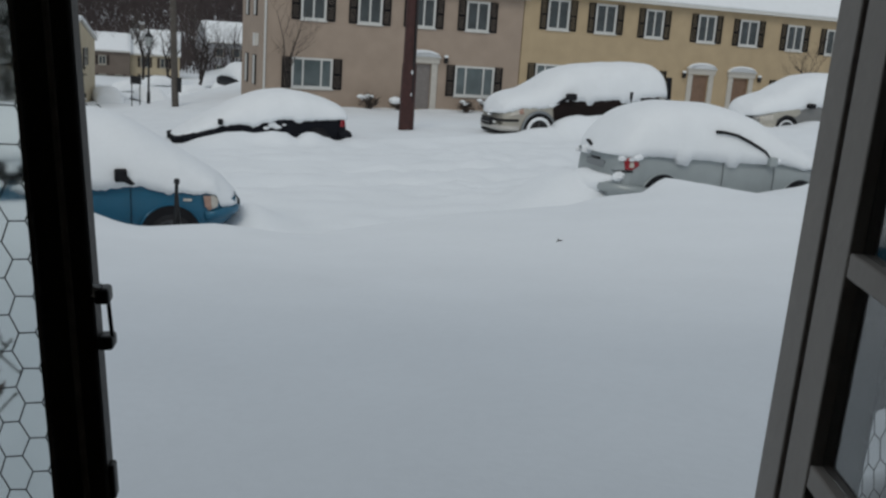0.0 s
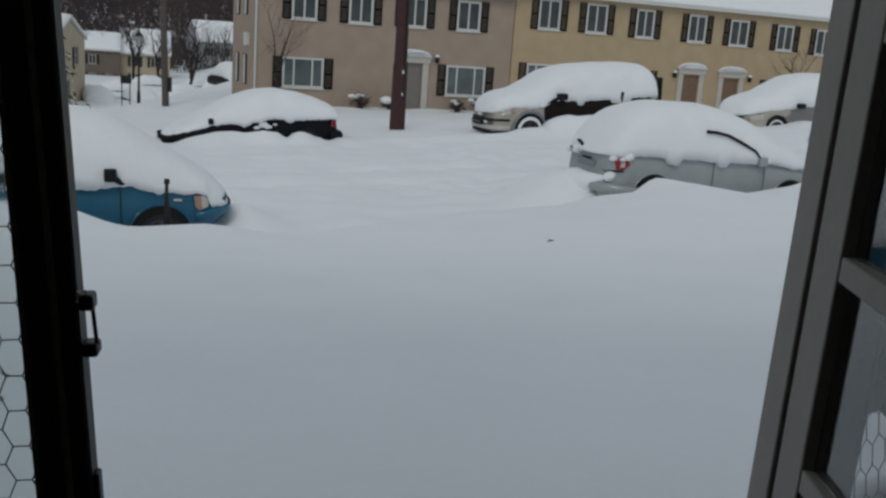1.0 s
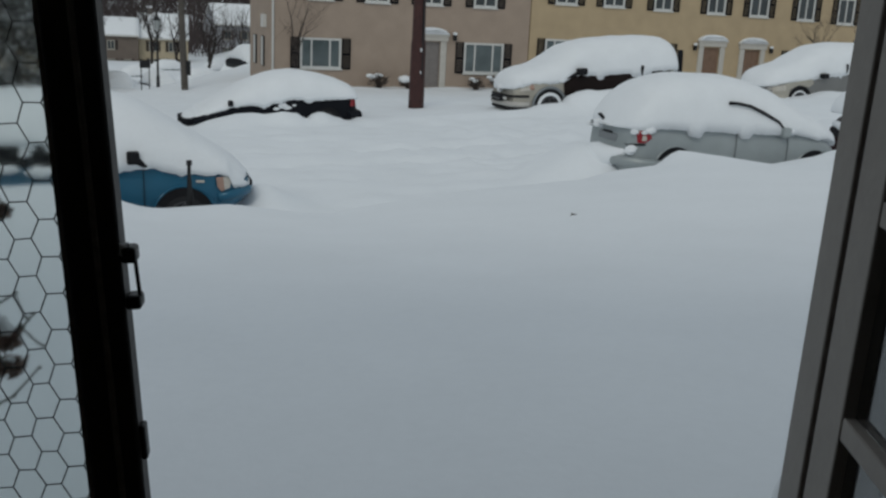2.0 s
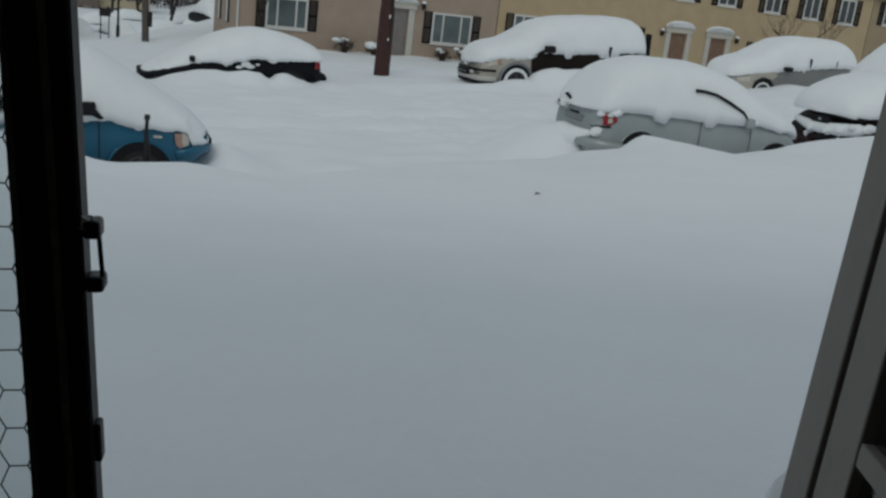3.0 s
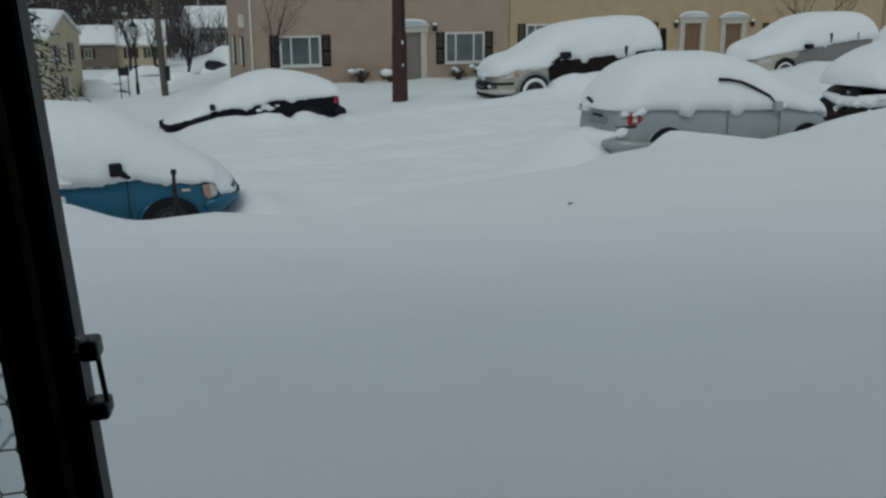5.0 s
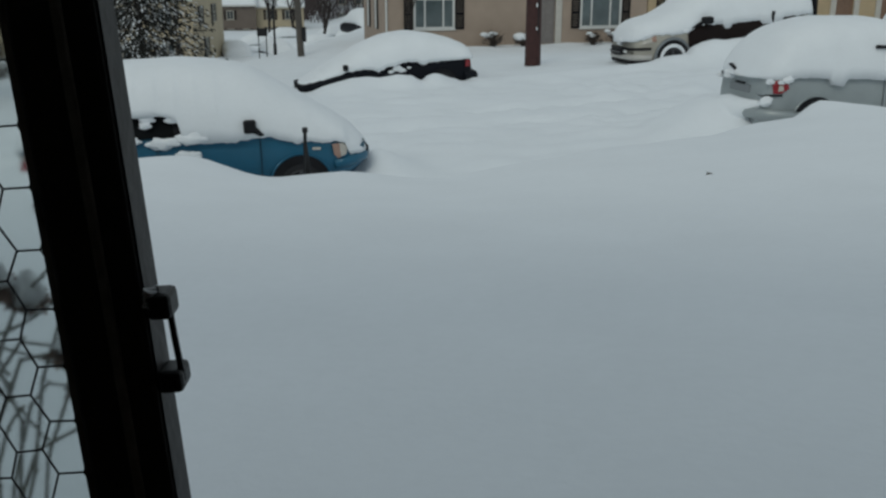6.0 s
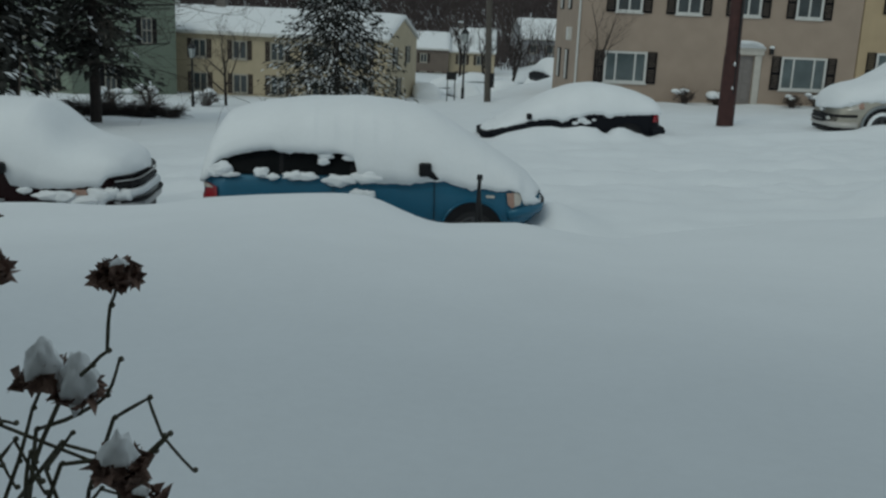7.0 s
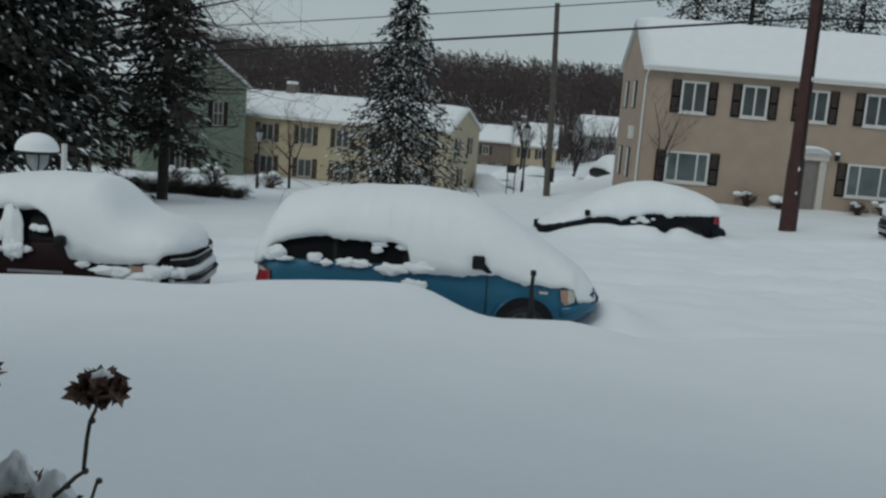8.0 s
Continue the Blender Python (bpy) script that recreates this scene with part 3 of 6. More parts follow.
# ---- vehicles ----
def vehicle(name, m, label, L, W, profile, belt, color, group, base=0.24, nose=0.35, tail=0.25, chin=0.0):
    """Body lofted along x from the tail (0) to the nose (L), wheels on z = 0. profile, belt: stops of (x, z)."""
    h = thing(name, m, label, "car", group)
    px, pz = zip(*profile)
    bx, bz = zip(*belt)

    def half(x):
        a = 1 - 0.5 * max(0, 1 - x / tail) ** 2 * 0.5
        b = 1 - 0.5 * max(0, 1 - (L - x) / nose) ** 2 * 0.62
        return W / 2 * a * b

    def section(x):
        w, top, bel = half(x), float(np.interp(x, px, pz)), float(np.interp(x, bx, bz))
        bel = min(bel, top - 0.02)
        low = base + chin * max(0.0, (x - L + 0.45) / 0.45) ** 2
        s = [(0.82 * w, low), (0.97 * w, low + 0.09), (w, low + 0.3), (w, (low + 0.3 + bel) / 2), (0.975 * w, bel - 0.05), (0.945 * w, bel)]
        rise = top - bel
        if rise > 0.12:
            lean = 0.2 * min(1, rise / 0.45)
            s += [((0.945 - lean * 0.5) * w, bel + rise * 0.5), ((0.945 - lean) * w, bel + rise * 0.88), ((0.86 - lean) * w, bel + rise * 0.975), (0.35 * w, top + 0.015), (0, top + 0.02)]
        else:
            s += [(0.92 * w, bel + rise * 0.4), (0.88 * w, bel + rise * 0.7), (0.8 * w, bel + rise * 0.92), (0.35 * w, top + 0.01), (0, top + 0.015)]
        return s

    def side(x, z):
        s = section(x)
        return float(np.interp(z, [q[1] for q in s], [q[0] for q in s]))

    xs = np.unique(np.r_[np.linspace(0, L, 44), 0.02, 0.06, L - 0.02, L - 0.06, px])
    bm = bmesh.new()
    rings = []
    for x in xs:
        s = section(x)
        k = 0.93 if x in (xs[0], xs[-1]) else 1.0
        ring = [bm.verts.new((x, -y * k, z)) for y, z in s] + [bm.verts.new((x, y * k, z)) for y, z in s[-2::-1]]
        rings.append(ring)
    for a, b in zip(rings, rings[1:]):
        for k in range(len(a)):
            n = (k + 1) % len(a)
            bm.faces.new((a[k], a[n], b[n], b[k]))
    bm.faces.new(rings[0])
    bm.faces.new(rings[-1][::-1])
    body = part("body", bm, color, h, smooth=True)

    def panel(pname, poly, material, off=0.008, parent=None, text="", both=True, thick=0.02):
        parent = parent or h
        out = None
        for sgn in (-1, 1) if both else (-1,):
            b = bmesh.new()
            b.faces.new([b.verts.new((x, 0, z)) for x, z in poly])
            for k in (0, 2):
                vals = [p[0 if k == 0 else 1] for p in poly]
                for c in np.arange(min(vals) + 0.06, max(vals) - 0.01, 0.12):
                    co, no = Vector((0, 0, 0)), Vector((0, 0, 0))
                    co[k], no[k] = c, 1
                    bmesh.ops.bisect_plane(b, geom=b.verts[:] + b.edges[:] + b.faces[:], plane_co=co, plane_no=no)
            for v in b.verts:
                v.co.y = sgn * (side(v.co.x, v.co.z) + off)
            bmesh.ops.solidify(b, geom=b.faces[:], thickness=thick * (1 if sgn < 0 else -1))
            out = part(pname, b, material, parent, text)
        return out

    def wheel(x, r=0.32, cz=None, arc=None):
        y0, cz, arc = side(x, 0.6), cz or r, arc or r + 0.075
        for sgn in (-1, 1):
            arch = [(x + arc * math.cos(a), cz + arc * math.sin(a)) for a in np.linspace(-0.25, math.pi + 0.25, 20)]
            arch_bm = prism(arch, 1, sgn * (y0 - 0.12), sgn * (y0 + 0.004))
            part("wheel_arch", arch_bm, TRIMBLACK, h)
            ring = tube([(x + (arc + 0.01) * math.cos(a), sgn * (y0 + 0.004), cz + (arc + 0.01) * math.sin(a)) for a in np.linspace(0, math.pi, 18)], 0.017, 6)
            part("arch_lip", ring, color, h)
            bmw = bmesh.new()
            bmesh.ops.create_cone(bmw, cap_ends=True, segments=28, radius1=r, radius2=r, depth=0.2)
            bmesh.ops.bevel(bmw, geom=[e for e in bmw.edges if len(e.link_faces) == 2 and any(len(f.verts) > 4 for f in e.link_faces)], offset=0.03, segments=2, affect="EDGES")
            bmesh.ops.rotate(bmw, matrix=Matrix.Rotation(math.pi / 2, 3, "X"), verts=bmw.verts)
            bmesh.ops.translate(bmw, vec=(x, sgn * (y0 - 0.088), cz), verts=bmw.verts)
            w = part("wheel", bmw, RUBBER, h, smooth=False)
            bmr = bmesh.new()
            for k in range(5):
                a = 2 * math.pi * k / 5 + 0.3
                tube([(x, sgn * (y0 + 0.015), cz), (x + r * 0.62 * math.cos(a), sgn * (y0 + 0.015), cz + r * 0.62 * math.sin(a))], [0.05, 0.03], 6, bmr)
            tube([(x + r * 0.64 * math.cos(a), sgn * (y0 + 0.014), cz + r * 0.64 * math.sin(a)) for a in np.linspace(0, 2 * math.pi, 22)], 0.018, 6, bmr)
            part("rim", bmr, RIM, w)

    def mirror(x, z, material=TRIMBLACK):
        for sgn in (-1, 1):
            y = side(x, z)
            b = box((x - 0.09, sgn * y - 0.02, z - 0.03), (x + 0.02, sgn * y + 0.02, z + 0.03))
            box((x - 0.11, sgn * (y + 0.11) - 0.1, z - 0.04), (x + 0.05, sgn * (y + 0.11) + 0.1, z + 0.13), b, 0.025)
            part("side_mirror", b, material, h, "dark door mirror")

    return h, side, panel, wheel, mirror, half


def snow_cover(m, label, L, stops, W, seed=0.0, ragged=0.03, power=2.7, name="snow_cover"):
    """A pillow of snow on a vehicle: stops of (x, top, low at -y, low at +y, half width)."""
    sx, top, la, lb, hw = (np.array(c, float) for c in zip(*stops))
    xs = np.linspace(sx[0], sx[-1], 190)
    n = 34
    vs, fs = [], []

    def soft(arr, x, r=0.1):
        return float(np.mean([np.interp(x + d * r, sx, arr) for d in (-1, -0.5, 0, 0.5, 1)]))

    for i, x in enumerate(xs):
        a, b, t, w = soft(la, x, 0.02), soft(lb, x, 0.02), soft(top, x, 0.14), soft(hw, x, 0.08)
        broad_a, broad_b = soft(la, x, 0.5), soft(lb, x, 0.5)
        edge = min(1.0, min(i, len(xs) - 1 - i) / 4)
        run = min(1.0, min(x - sx[0], sx[-1] - x) / 0.16)
        close = 0.04 + 0.96 * math.sqrt(max(0.0, 1 - (1 - run) ** 2))
        a += ragged * (wob(x * 5.1, seed) + 0.7 * wob(x * 13.0, seed + 3)) * edge
        b += ragged * (wob(x * 5.1, seed + 7) + 0.7 * wob(x * 13.0, seed + 9)) * edge
        a -= ragged * 2.4 * max(0.0, wob(x * 6.5, seed + 11.0) - 0.12) * edge
        b -= ragged * 2.4 * max(0.0, wob(x * 6.5, seed + 17.0) - 0.12) * edge
        for k in range(n + 1):
            th = math.pi * k / n
            c, s = math.cos(th), math.sin(th)
            low, broad = (a, broad_a) if k <= n / 2 else (b, broad_b)
            y = -w * math.copysign(abs(c) ** (2 / power), c) * close
            rise = max(t - broad, 0.03) * close * abs(s) ** (2 / power)
            z = broad + rise + (low - broad) * max(0.0, 1 - rise / 0.3)
            bumpy = 0.018 * wob(x * 2.2, y * 2.2, z * 2.2 + seed) + 0.03 * wob(x * 0.8, y * 0.8, z + seed)
            vs.append((x, y * (1 + bumpy * 0.8), z + bumpy * (1 if 0 < k < n else 0)))
    c = n + 1
    for i in range(len(xs) - 1):
        fs += [(i * c + k, i * c + k + 1, (i + 1) * c + k + 1, (i + 1) * c + k) for k in range(n)]
        fs.append((i * c, (i + 1) * c, (i + 1) * c + n, i * c + n))
    fs.append(tuple(range(c)))
    fs.append(tuple((len(xs) - 1) * c + k for k in range(c))[::-1])
    ob = raw(name, vs, fs, CAPSNOW, None, True)
    ob.matrix_world = m
    return tagged(ob, label, "snow")


def clumps(m, label, places, seed):
    """Small lumps of snow that cling to a car's side."""
    bm = bmesh.new()
    rnd = random.Random(seed)
    for x, y, z, r, *shape in places:
        made = bmesh.ops.create_icosphere(bm, subdivisions=3, radius=1.0)["verts"]
        wide, flat = shape or (rnd.uniform(1.2, 1.9), rnd.uniform(0.6, 0.95))
        for v in made:
            d = 1 + 0.45 * wob(v.co.x * 1.6 + x * 7, v.co.y * 1.6, v.co.z * 1.6 + z * 5) + 0.2 * wob(v.co.x * 4 + z * 9, v.co.y * 4, v.co.z * 4)
            v.co = Vector((v.co.x * wide * r * d + x, v.co.y * 0.45 * min(r, 0.14) * d + y, v.co.z * flat * r * d + z))
    ob = part("snow_clumps", bm, CAPSNOW, None, smooth=True)
    ob.matrix_world = m
    return tagged(ob, label, "snow", kind="stuff")


NEAR, FARROW = "parked cars on the near kerb", "parked cars on the far kerb"

# blue estate car, nose along +u
BLUE = paint("blue_car_paint", (0.014, 0.115, 0.20))
mb = st(-2.25, 12.92, -1.58) @ Matrix.Rotation(radians(-1.2), 4, "Y")
car, side, panel, wheel, mirror, half = vehicle("estate_car", mb, "blue estate car half buried in snow", 4.42, 1.74,
    [(0, 0.75), (0.04, 1.05), (0.35, 1.38), (0.9, 1.46), (2.0, 1.47), (2.45, 1.40), (3.25, 0.98), (4.1, 0.82), (4.36, 0.68), (4.42, 0.5)],
    [(0, 0.92), (2.4, 0.965), (3.1, 0.92), (4.0, 0.78), (4.42, 0.6)], BLUE, NEAR, chin=0.2, nose=0.6)
panel("side_window", [(0.2, 0.98), (0.3, 1.22), (0.62, 1.36), (1.0, 1.38), (1.0, 0.97)], CARGLASS, 0.012)
panel("side_window", [(1.05, 0.97), (1.05, 1.38), (1.9, 1.38), (1.9, 0.97)], CARGLASS, 0.012)
panel("side_window", [(1.97, 0.97), (1.97, 1.38), (2.35, 1.35), (2.95, 1.0)], CARGLASS, 0.012)
panel("window_pillar", [(0.995, 0.97), (0.995, 1.37), (1.055, 1.37), (1.055, 0.97)], TRIMBLACK, 0.011)
panel("window_pillar", [(1.895, 0.97), (1.895, 1.37), (1.975, 1.37), (1.975, 0.97)], TRIMBLACK, 0.011)
panel("taillight", [(0.0, 0.62), (0.0, 0.86), (0.1, 0.85), (0.21, 0.81), (0.22, 0.62)], REDLENS, 0.02, text="red tail lamp with a clear upper corner")
panel("reverse_lamp", [(0.02, 0.79), (0.02, 0.85), (0.1, 0.84), (0.17, 0.8)], CLEARLENS, 0.03)
panel("headlight", [(4.02, 0.57), (4.0, 0.75), (4.08, 0.755), (4.15, 0.71), (4.12, 0.6)], CLEARLENS, 0.02, text="clear headlamp with amber corner")
panel("turn_signal", [(3.945, 0.62), (3.93, 0.755), (4.03, 0.755), (4.04, 0.575), (4.0, 0.56)], AMBER, 0.026)
panel("side_marker", [(3.66, 0.7), (3.66, 0.73), (3.77, 0.725), (3.77, 0.695)], CLEARLENS, 0.014)
panel("door_seam", [(1.68, 0.35), (1.68, 0.92), (1.688, 0.92), (1.688, 0.35)], TRIMBLACK, 0.004)
panel("door_seam", [(2.98, 0.35), (2.98, 0.92), (2.988, 0.92), (2.988, 0.35)], TRIMBLACK, 0.004)
part("bumper", tube([(3.95, -0.84, 0.47), (4.2, -0.77, 0.5), (4.38, -0.6, 0.52), (4.46, -0.3, 0.53), (4.48, 0, 0.53), (4.46, 0.3, 0.53), (4.38, 0.6, 0.52), (4.2, 0.77, 0.5), (3.95, 0.84, 0.47)], 0.075, 10), BLUE, car, smooth=True)
part("bumper_edge", tube([(4.46, -0.55, 0.58), (4.46, -0.58, 0.64), (4.41, -0.62, 0.72)], [0.016, 0.018, 0.006], 6), TRIMBLACK, car, "dark bumper edge poking out of snow")
wheel(0.85)
wheel(3.495, 0.31, 0.23, 0.41)
mirror(2.89, 1.02)
part("mirror_arm", tube([(2.9, -0.95, 1.03), (3.0, -0.9, 0.95), (3.12, -0.88, 0.935)], [0.05, 0.035, 0.012], 8), TRIMBLACK, car)
snow_cover(mb, "thick smooth snow blanket on the blue estate car", 4.4,
    [(-0.1, 0.8, 0.78, 0.7, 0.72), (0.0, 1.15, 0.87, 0.7, 0.84), (0.12, 1.46, 0.95, 0.7, 0.9), (0.18, 1.6, 1.1, 0.7, 0.91), (0.27, 1.69, 1.2, 0.7, 0.92), (0.47, 1.75, 1.25, 0.7, 0.93), (0.68, 1.8, 1.31, 0.75, 0.935), (0.9, 1.84, 1.33, 0.8, 0.94), (1.07, 1.87, 1.29, 0.8, 0.94), (1.43, 1.9, 1.27, 0.85, 0.94), (1.79, 1.91, 1.27, 0.9, 0.94), (1.95, 1.91, 1.24, 0.9, 0.94),
     (2.01, 1.91, 0.92, 0.9, 0.94), (2.25, 1.89, 0.88, 0.9, 0.94), (2.53, 1.85, 0.87, 0.9, 0.94), (2.89, 1.78, 0.9, 0.9, 0.93), (3.11, 1.68, 0.92, 0.9, 0.92), (3.26, 1.58, 0.85, 0.85, 0.91), (3.63, 1.36, 0.8, 0.8, 0.9), (3.99, 1.12, 0.78, 0.75, 0.86), (4.12, 1.04, 0.75, 0.65, 0.83), (4.17, 1.0, 0.59, 0.6, 0.8), (4.32, 0.9, 0.57, 0.55, 0.7), (4.45, 0.78, 0.6, 0.5, 0.58), (4.56, 0.6, 0.52, 0.45, 0.36)], 1.74, 1.0, 0.022)
clumps(mb, "lumps of snow along the blue car's windows", [(0.3, -0.89, 1.06, 0.1), (0.2, -0.88, 1.0, 0.08), (0.4, -0.9, 0.975, 0.06), (0.77, -0.9, 1.0, 0.075), (0.92, -0.91, 0.95, 0.06), (1.2, -0.9, 0.965, 0.075), (1.36, -0.9, 0.955, 0.07), (1.6, -0.88, 1.22, 0.065), (1.57, -0.89, 1.15, 0.05), (1.14, -0.87, 1.28, 0.04), (1.9, -0.88, 1.2, 0.06), (1.74, -0.915, 0.91, 0.1), (1.86, -0.915, 0.9, 0.07), (2.12, -0.915, 0.95, 0.1), (2.0, -0.92, 0.745, 0.06), (2.12, -0.92, 0.735, 0.06)], 3)
post = thing("sidewalk_post", st(1.22, 11.4, -1.1), "thin dark steel post standing in snow by the blue car", "post")
part("shaft", tube([(-0.02, 0, -0.6), (-0.005, 0, 0.0), (0.01, 0, 0.66)], [0.03, 0.028, 0.023], 10), IRON, post)
part("stay", tube([(0.09, 0.01, -0.5), (0.05, 0.01, 0.1), (0.018, 0.005, 0.5)], [0.024, 0.022, 0.015], 8), IRON, post)
part("cap", tube([(0.01, 0, 0.64), (0.01, 0, 0.7)], [0.038, 0.034], 10), IRON, post)

# silver hatchback, nose along +u
SILVER = paint("silver_car_paint", (0.33, 0.362, 0.368), 0.2, 0.4)
# Silver paint darkened for shaded seams and recess; also plain grey plastic
SHADEGREY = paint("seam_shade_and_grey_plastic", (0.2, 0.215, 0.225))
ms = st(8.62, 13.42, -1.12, -3) @ Matrix.Rotation(radians(1.6), 4, "Y")
car, side, panel, wheel, mirror, half = vehicle("hatchback", ms, "silver hatchback with rear bumper showing, snow on top", 4.42, 1.76,
    [(0, 0.72), (0.05, 1.0), (0.5, 1.12), (1.15, 1.42), (1.9, 1.48), (2.5, 1.44), (3.35, 1.02), (4.1, 0.88), (4.36, 0.74), (4.42, 0.5)],
    [(0, 0.98), (1.2, 1.0), (3.0, 0.97), (3.9, 0.88), (4.42, 0.66)], SILVER, NEAR, tail=0.35, nose=0.55)
panel("side_window", [(0.9, 1.02), (1.3, 1.38), (2.0, 1.4), (2.0, 1.0)], CARGLASS, 0.01)
panel("side_window", [(2.05, 1.0), (2.05, 1.4), (2.5, 1.36), (3.15, 1.0)], CARGLASS, 0.01)
panel("taillight", [(0.12, 0.75), (0.1, 0.92), (0.16, 0.96), (0.3, 0.96), (0.33, 0.84), (0.22, 0.76)], REDLENS, 0.016, text="red and white tail lamp", both=False)
panel("reverse_lamp", [(0.17, 0.79), (0.18, 0.88), (0.23, 0.88), (0.24, 0.8)], CLEARLENS, 0.028, both=False)
panel("lamp_surround", [(-0.0, 0.69), (0.0, 0.72), (0.22, 0.745), (0.24, 0.72)], TRIMBLACK, 0.02, both=False)
panel("door_seam", [(2.02, 0.35), (2.02, 0.97), (2.026, 0.97), (2.026, 0.35)], SHADEGREY, 0.004)
panel("door_seam", [(3.1, 0.35), (3.1, 0.95), (3.106, 0.95), (3.106, 0.35)], SHADEGREY, 0.004)
part("bumper", tube([(0.75, -0.885, 0.36), (0.3, -0.87, 0.4), (0.04, -0.74, 0.42), (-0.07, -0.45, 0.42), (-0.08, 0, 0.42)], 0.1, 10), SILVER, car, smooth=True)
part("bumper_snow", tube([(0.1, -0.68, 0.6), (-0.02, -0.5, 0.52), (-0.1, -0.25, 0.42), (-0.14, 0.1, 0.4), (-0.1, 0.4, 0.38), (0.05, 0.62, 0.36)], [0.03, 0.1, 0.2, 0.24, 0.2, 0.05], 14), CAPSNOW, car, "drift of snow over the bumper", smooth=True)
part("tailgate_recess", box((-0.012, -0.3, 0.7), (0.02, 0.34, 0.82), None, 0.008), SHADEGREY, car)
part("number_plate_lamp", box((-0.03, -0.12, 0.83), (0.01, 0.16, 0.86), None, 0.008), TRIMBLACK, car)
part("wiper", tube([(-0.06, 0.1, 1.04), (-0.05, 0.28, 1.1), (-0.04, 0.36, 1.1)], [0.03, 0.03, 0.02], 6), TRIMBLACK, car)
part("high_brake_lamp", tube([(-0.04, 0.45, 0.93), (-0.03, 0.6, 0.95)], 0.03, 6), SHADEGREY, car)
wheel(0.85)
wheel(3.72, 0.31, 0.36, 0.385)
mirror(2.99, 1.0, SILVER)
snow_cover(ms, "deep snow drift over the silver hatchback", 4.5,
    [(-0.1, 0.98, 0.95, 0.95, 0.5), (0.02, 1.2, 0.97, 0.95, 0.72), (0.14, 1.42, 0.96, 0.9, 0.84), (0.25, 1.58, 0.97, 0.9, 0.88), (0.43, 1.73, 1.0, 0.9, 0.91), (0.85, 1.87, 1.01, 0.9, 0.93), (1.03, 1.9, 1.0, 0.9, 0.94), (1.05, 1.9, 0.89, 0.9, 0.945), (1.26, 1.93, 0.89, 0.9, 0.945), (1.29, 1.93, 1.0, 0.9, 0.94), (2.0, 1.95, 0.99, 0.9, 0.94), (2.07, 1.95, 0.99, 0.9, 0.94), (2.09, 1.94, 0.9, 0.9, 0.945), (2.26, 1.91, 0.9, 0.9, 0.945), (2.29, 1.9, 0.99, 0.9, 0.94), (2.63, 1.83, 0.985, 0.9, 0.94), (2.95, 1.7, 1.0, 0.9, 0.93),
     (3.2, 1.58, 1.02, 0.9, 0.92), (3.38, 1.48, 1.0, 0.85, 0.91), (3.72, 1.33, 0.93, 0.85, 0.89), (3.98, 1.24, 0.94, 0.75, 0.84), (4.2, 1.14, 0.9, 0.7, 0.75), (4.4, 1.0, 0.8, 0.6, 0.6), (4.5, 0.8, 0.7, 0.5, 0.4)], 1.76, 4.0, 0.014, 3.2)
part("window_trim", tube([(1.75, -0.915, 1.5), (1.92, -0.925, 1.5), (2.17, -0.94, 1.465), (2.45, -0.95, 1.365), (2.79, -0.955, 1.22), (2.9, -0.955, 1.12)], [0.03, 0.026, 0.026, 0.028, 0.024, 0.016], 6), TRIMBLACK, car, "dark windscreen pillar edge")
clumps(ms, "snow lumps about the silver car's tail", [(0.05, -0.8, 0.93, 0.05), (0.2, -0.88, 0.93, 0.035), (0.3, -0.9, 0.97, 0.06), (0.02, -0.78, 0.62, 0.1), (0.0, 0.3, 0.95, 0.1), (0.0, 0.62, 0.9, 0.07), (3.08, -0.95, 1.06, 0.06)], 5)

# dark red car beyond it, nose to the left
DARKRED = paint("dark_maroon_paint", (0.022, 0.006, 0.008), 0.0, 0.45, 0.15, 0.0)
mr = st(18.95, 13.42, -0.9, 180) @ Matrix.Rotation(radians(1.5), 4, "Y")
car, side, panel, wheel, mirror, half = vehicle("saloon_car", mr, "dark maroon saloon with black grille, snow on bonnet and roof", 4.72, 1.8,
    [(0, 0.75), (0.05, 0.98), (0.8, 1.05), (1.5, 1.42), (2.5, 1.46), (3.4, 1.1), (4.3, 0.98), (4.66, 0.88), (4.72, 0.55)],
    [(0, 0.95), (3.2, 1.0), (4.2, 0.93), (4.72, 0.75)], DARKRED, NEAR, nose=0.6)
panel("side_window", [(1.2, 0.99), (1.6, 1.32), (2.2, 1.34), (2.2, 0.99)], CARGLASS, 0.01)
panel("side_window", [(2.25, 0.99), (2.25, 1.34), (2.6, 1.32), (3.2, 0.99)], CARGLASS, 0.01)
g = part("grille", box((4.64, -0.1, 0.84), (4.77, 0.36, 1.0), None, 0.03), TRIMBLACK, car, "black grille")
part("badge", box((4.77, 0.1, 0.9), (4.785, 0.18, 0.95), None, 0.01), CHROME, g)
part("bumper", tube([(4.3, -0.86, 0.52), (4.62, -0.7, 0.52), (4.74, 0, 0.52), (4.62, 0.7, 0.52), (4.3, 0.86, 0.52)], 0.1, 8), DARKRED, car)
part("bumper_grille", tube([(4.5, -0.82, 0.7), (4.68, -0.55, 0.68), (4.76, -0.2, 0.64)], [0.03, 0.1, 0.05], 6), TRIMBLACK, car, "dark bumper opening")
part("bumper_grille", tube([(4.78, -0.15, 0.55), (4.8, 0.1, 0.56), (4.78, 0.32, 0.62), (4.68, 0.7, 0.66)], [0.02, 0.03, 0.085, 0.01], 6), TRIMBLACK, car, "dark bumper opening")
part("bonnet_edge", tube([(4.62, -0.42, 1.08), (4.68, 0.0, 1.05), (4.66, 0.43, 1.04), (4.5, 0.85, 1.03), (4.1, 0.93, 1.03)], [0.012, 0.05, 0.045, 0.03, 0.02], 8), TRIMBLACK, car, "dark leading edge of the bonnet")
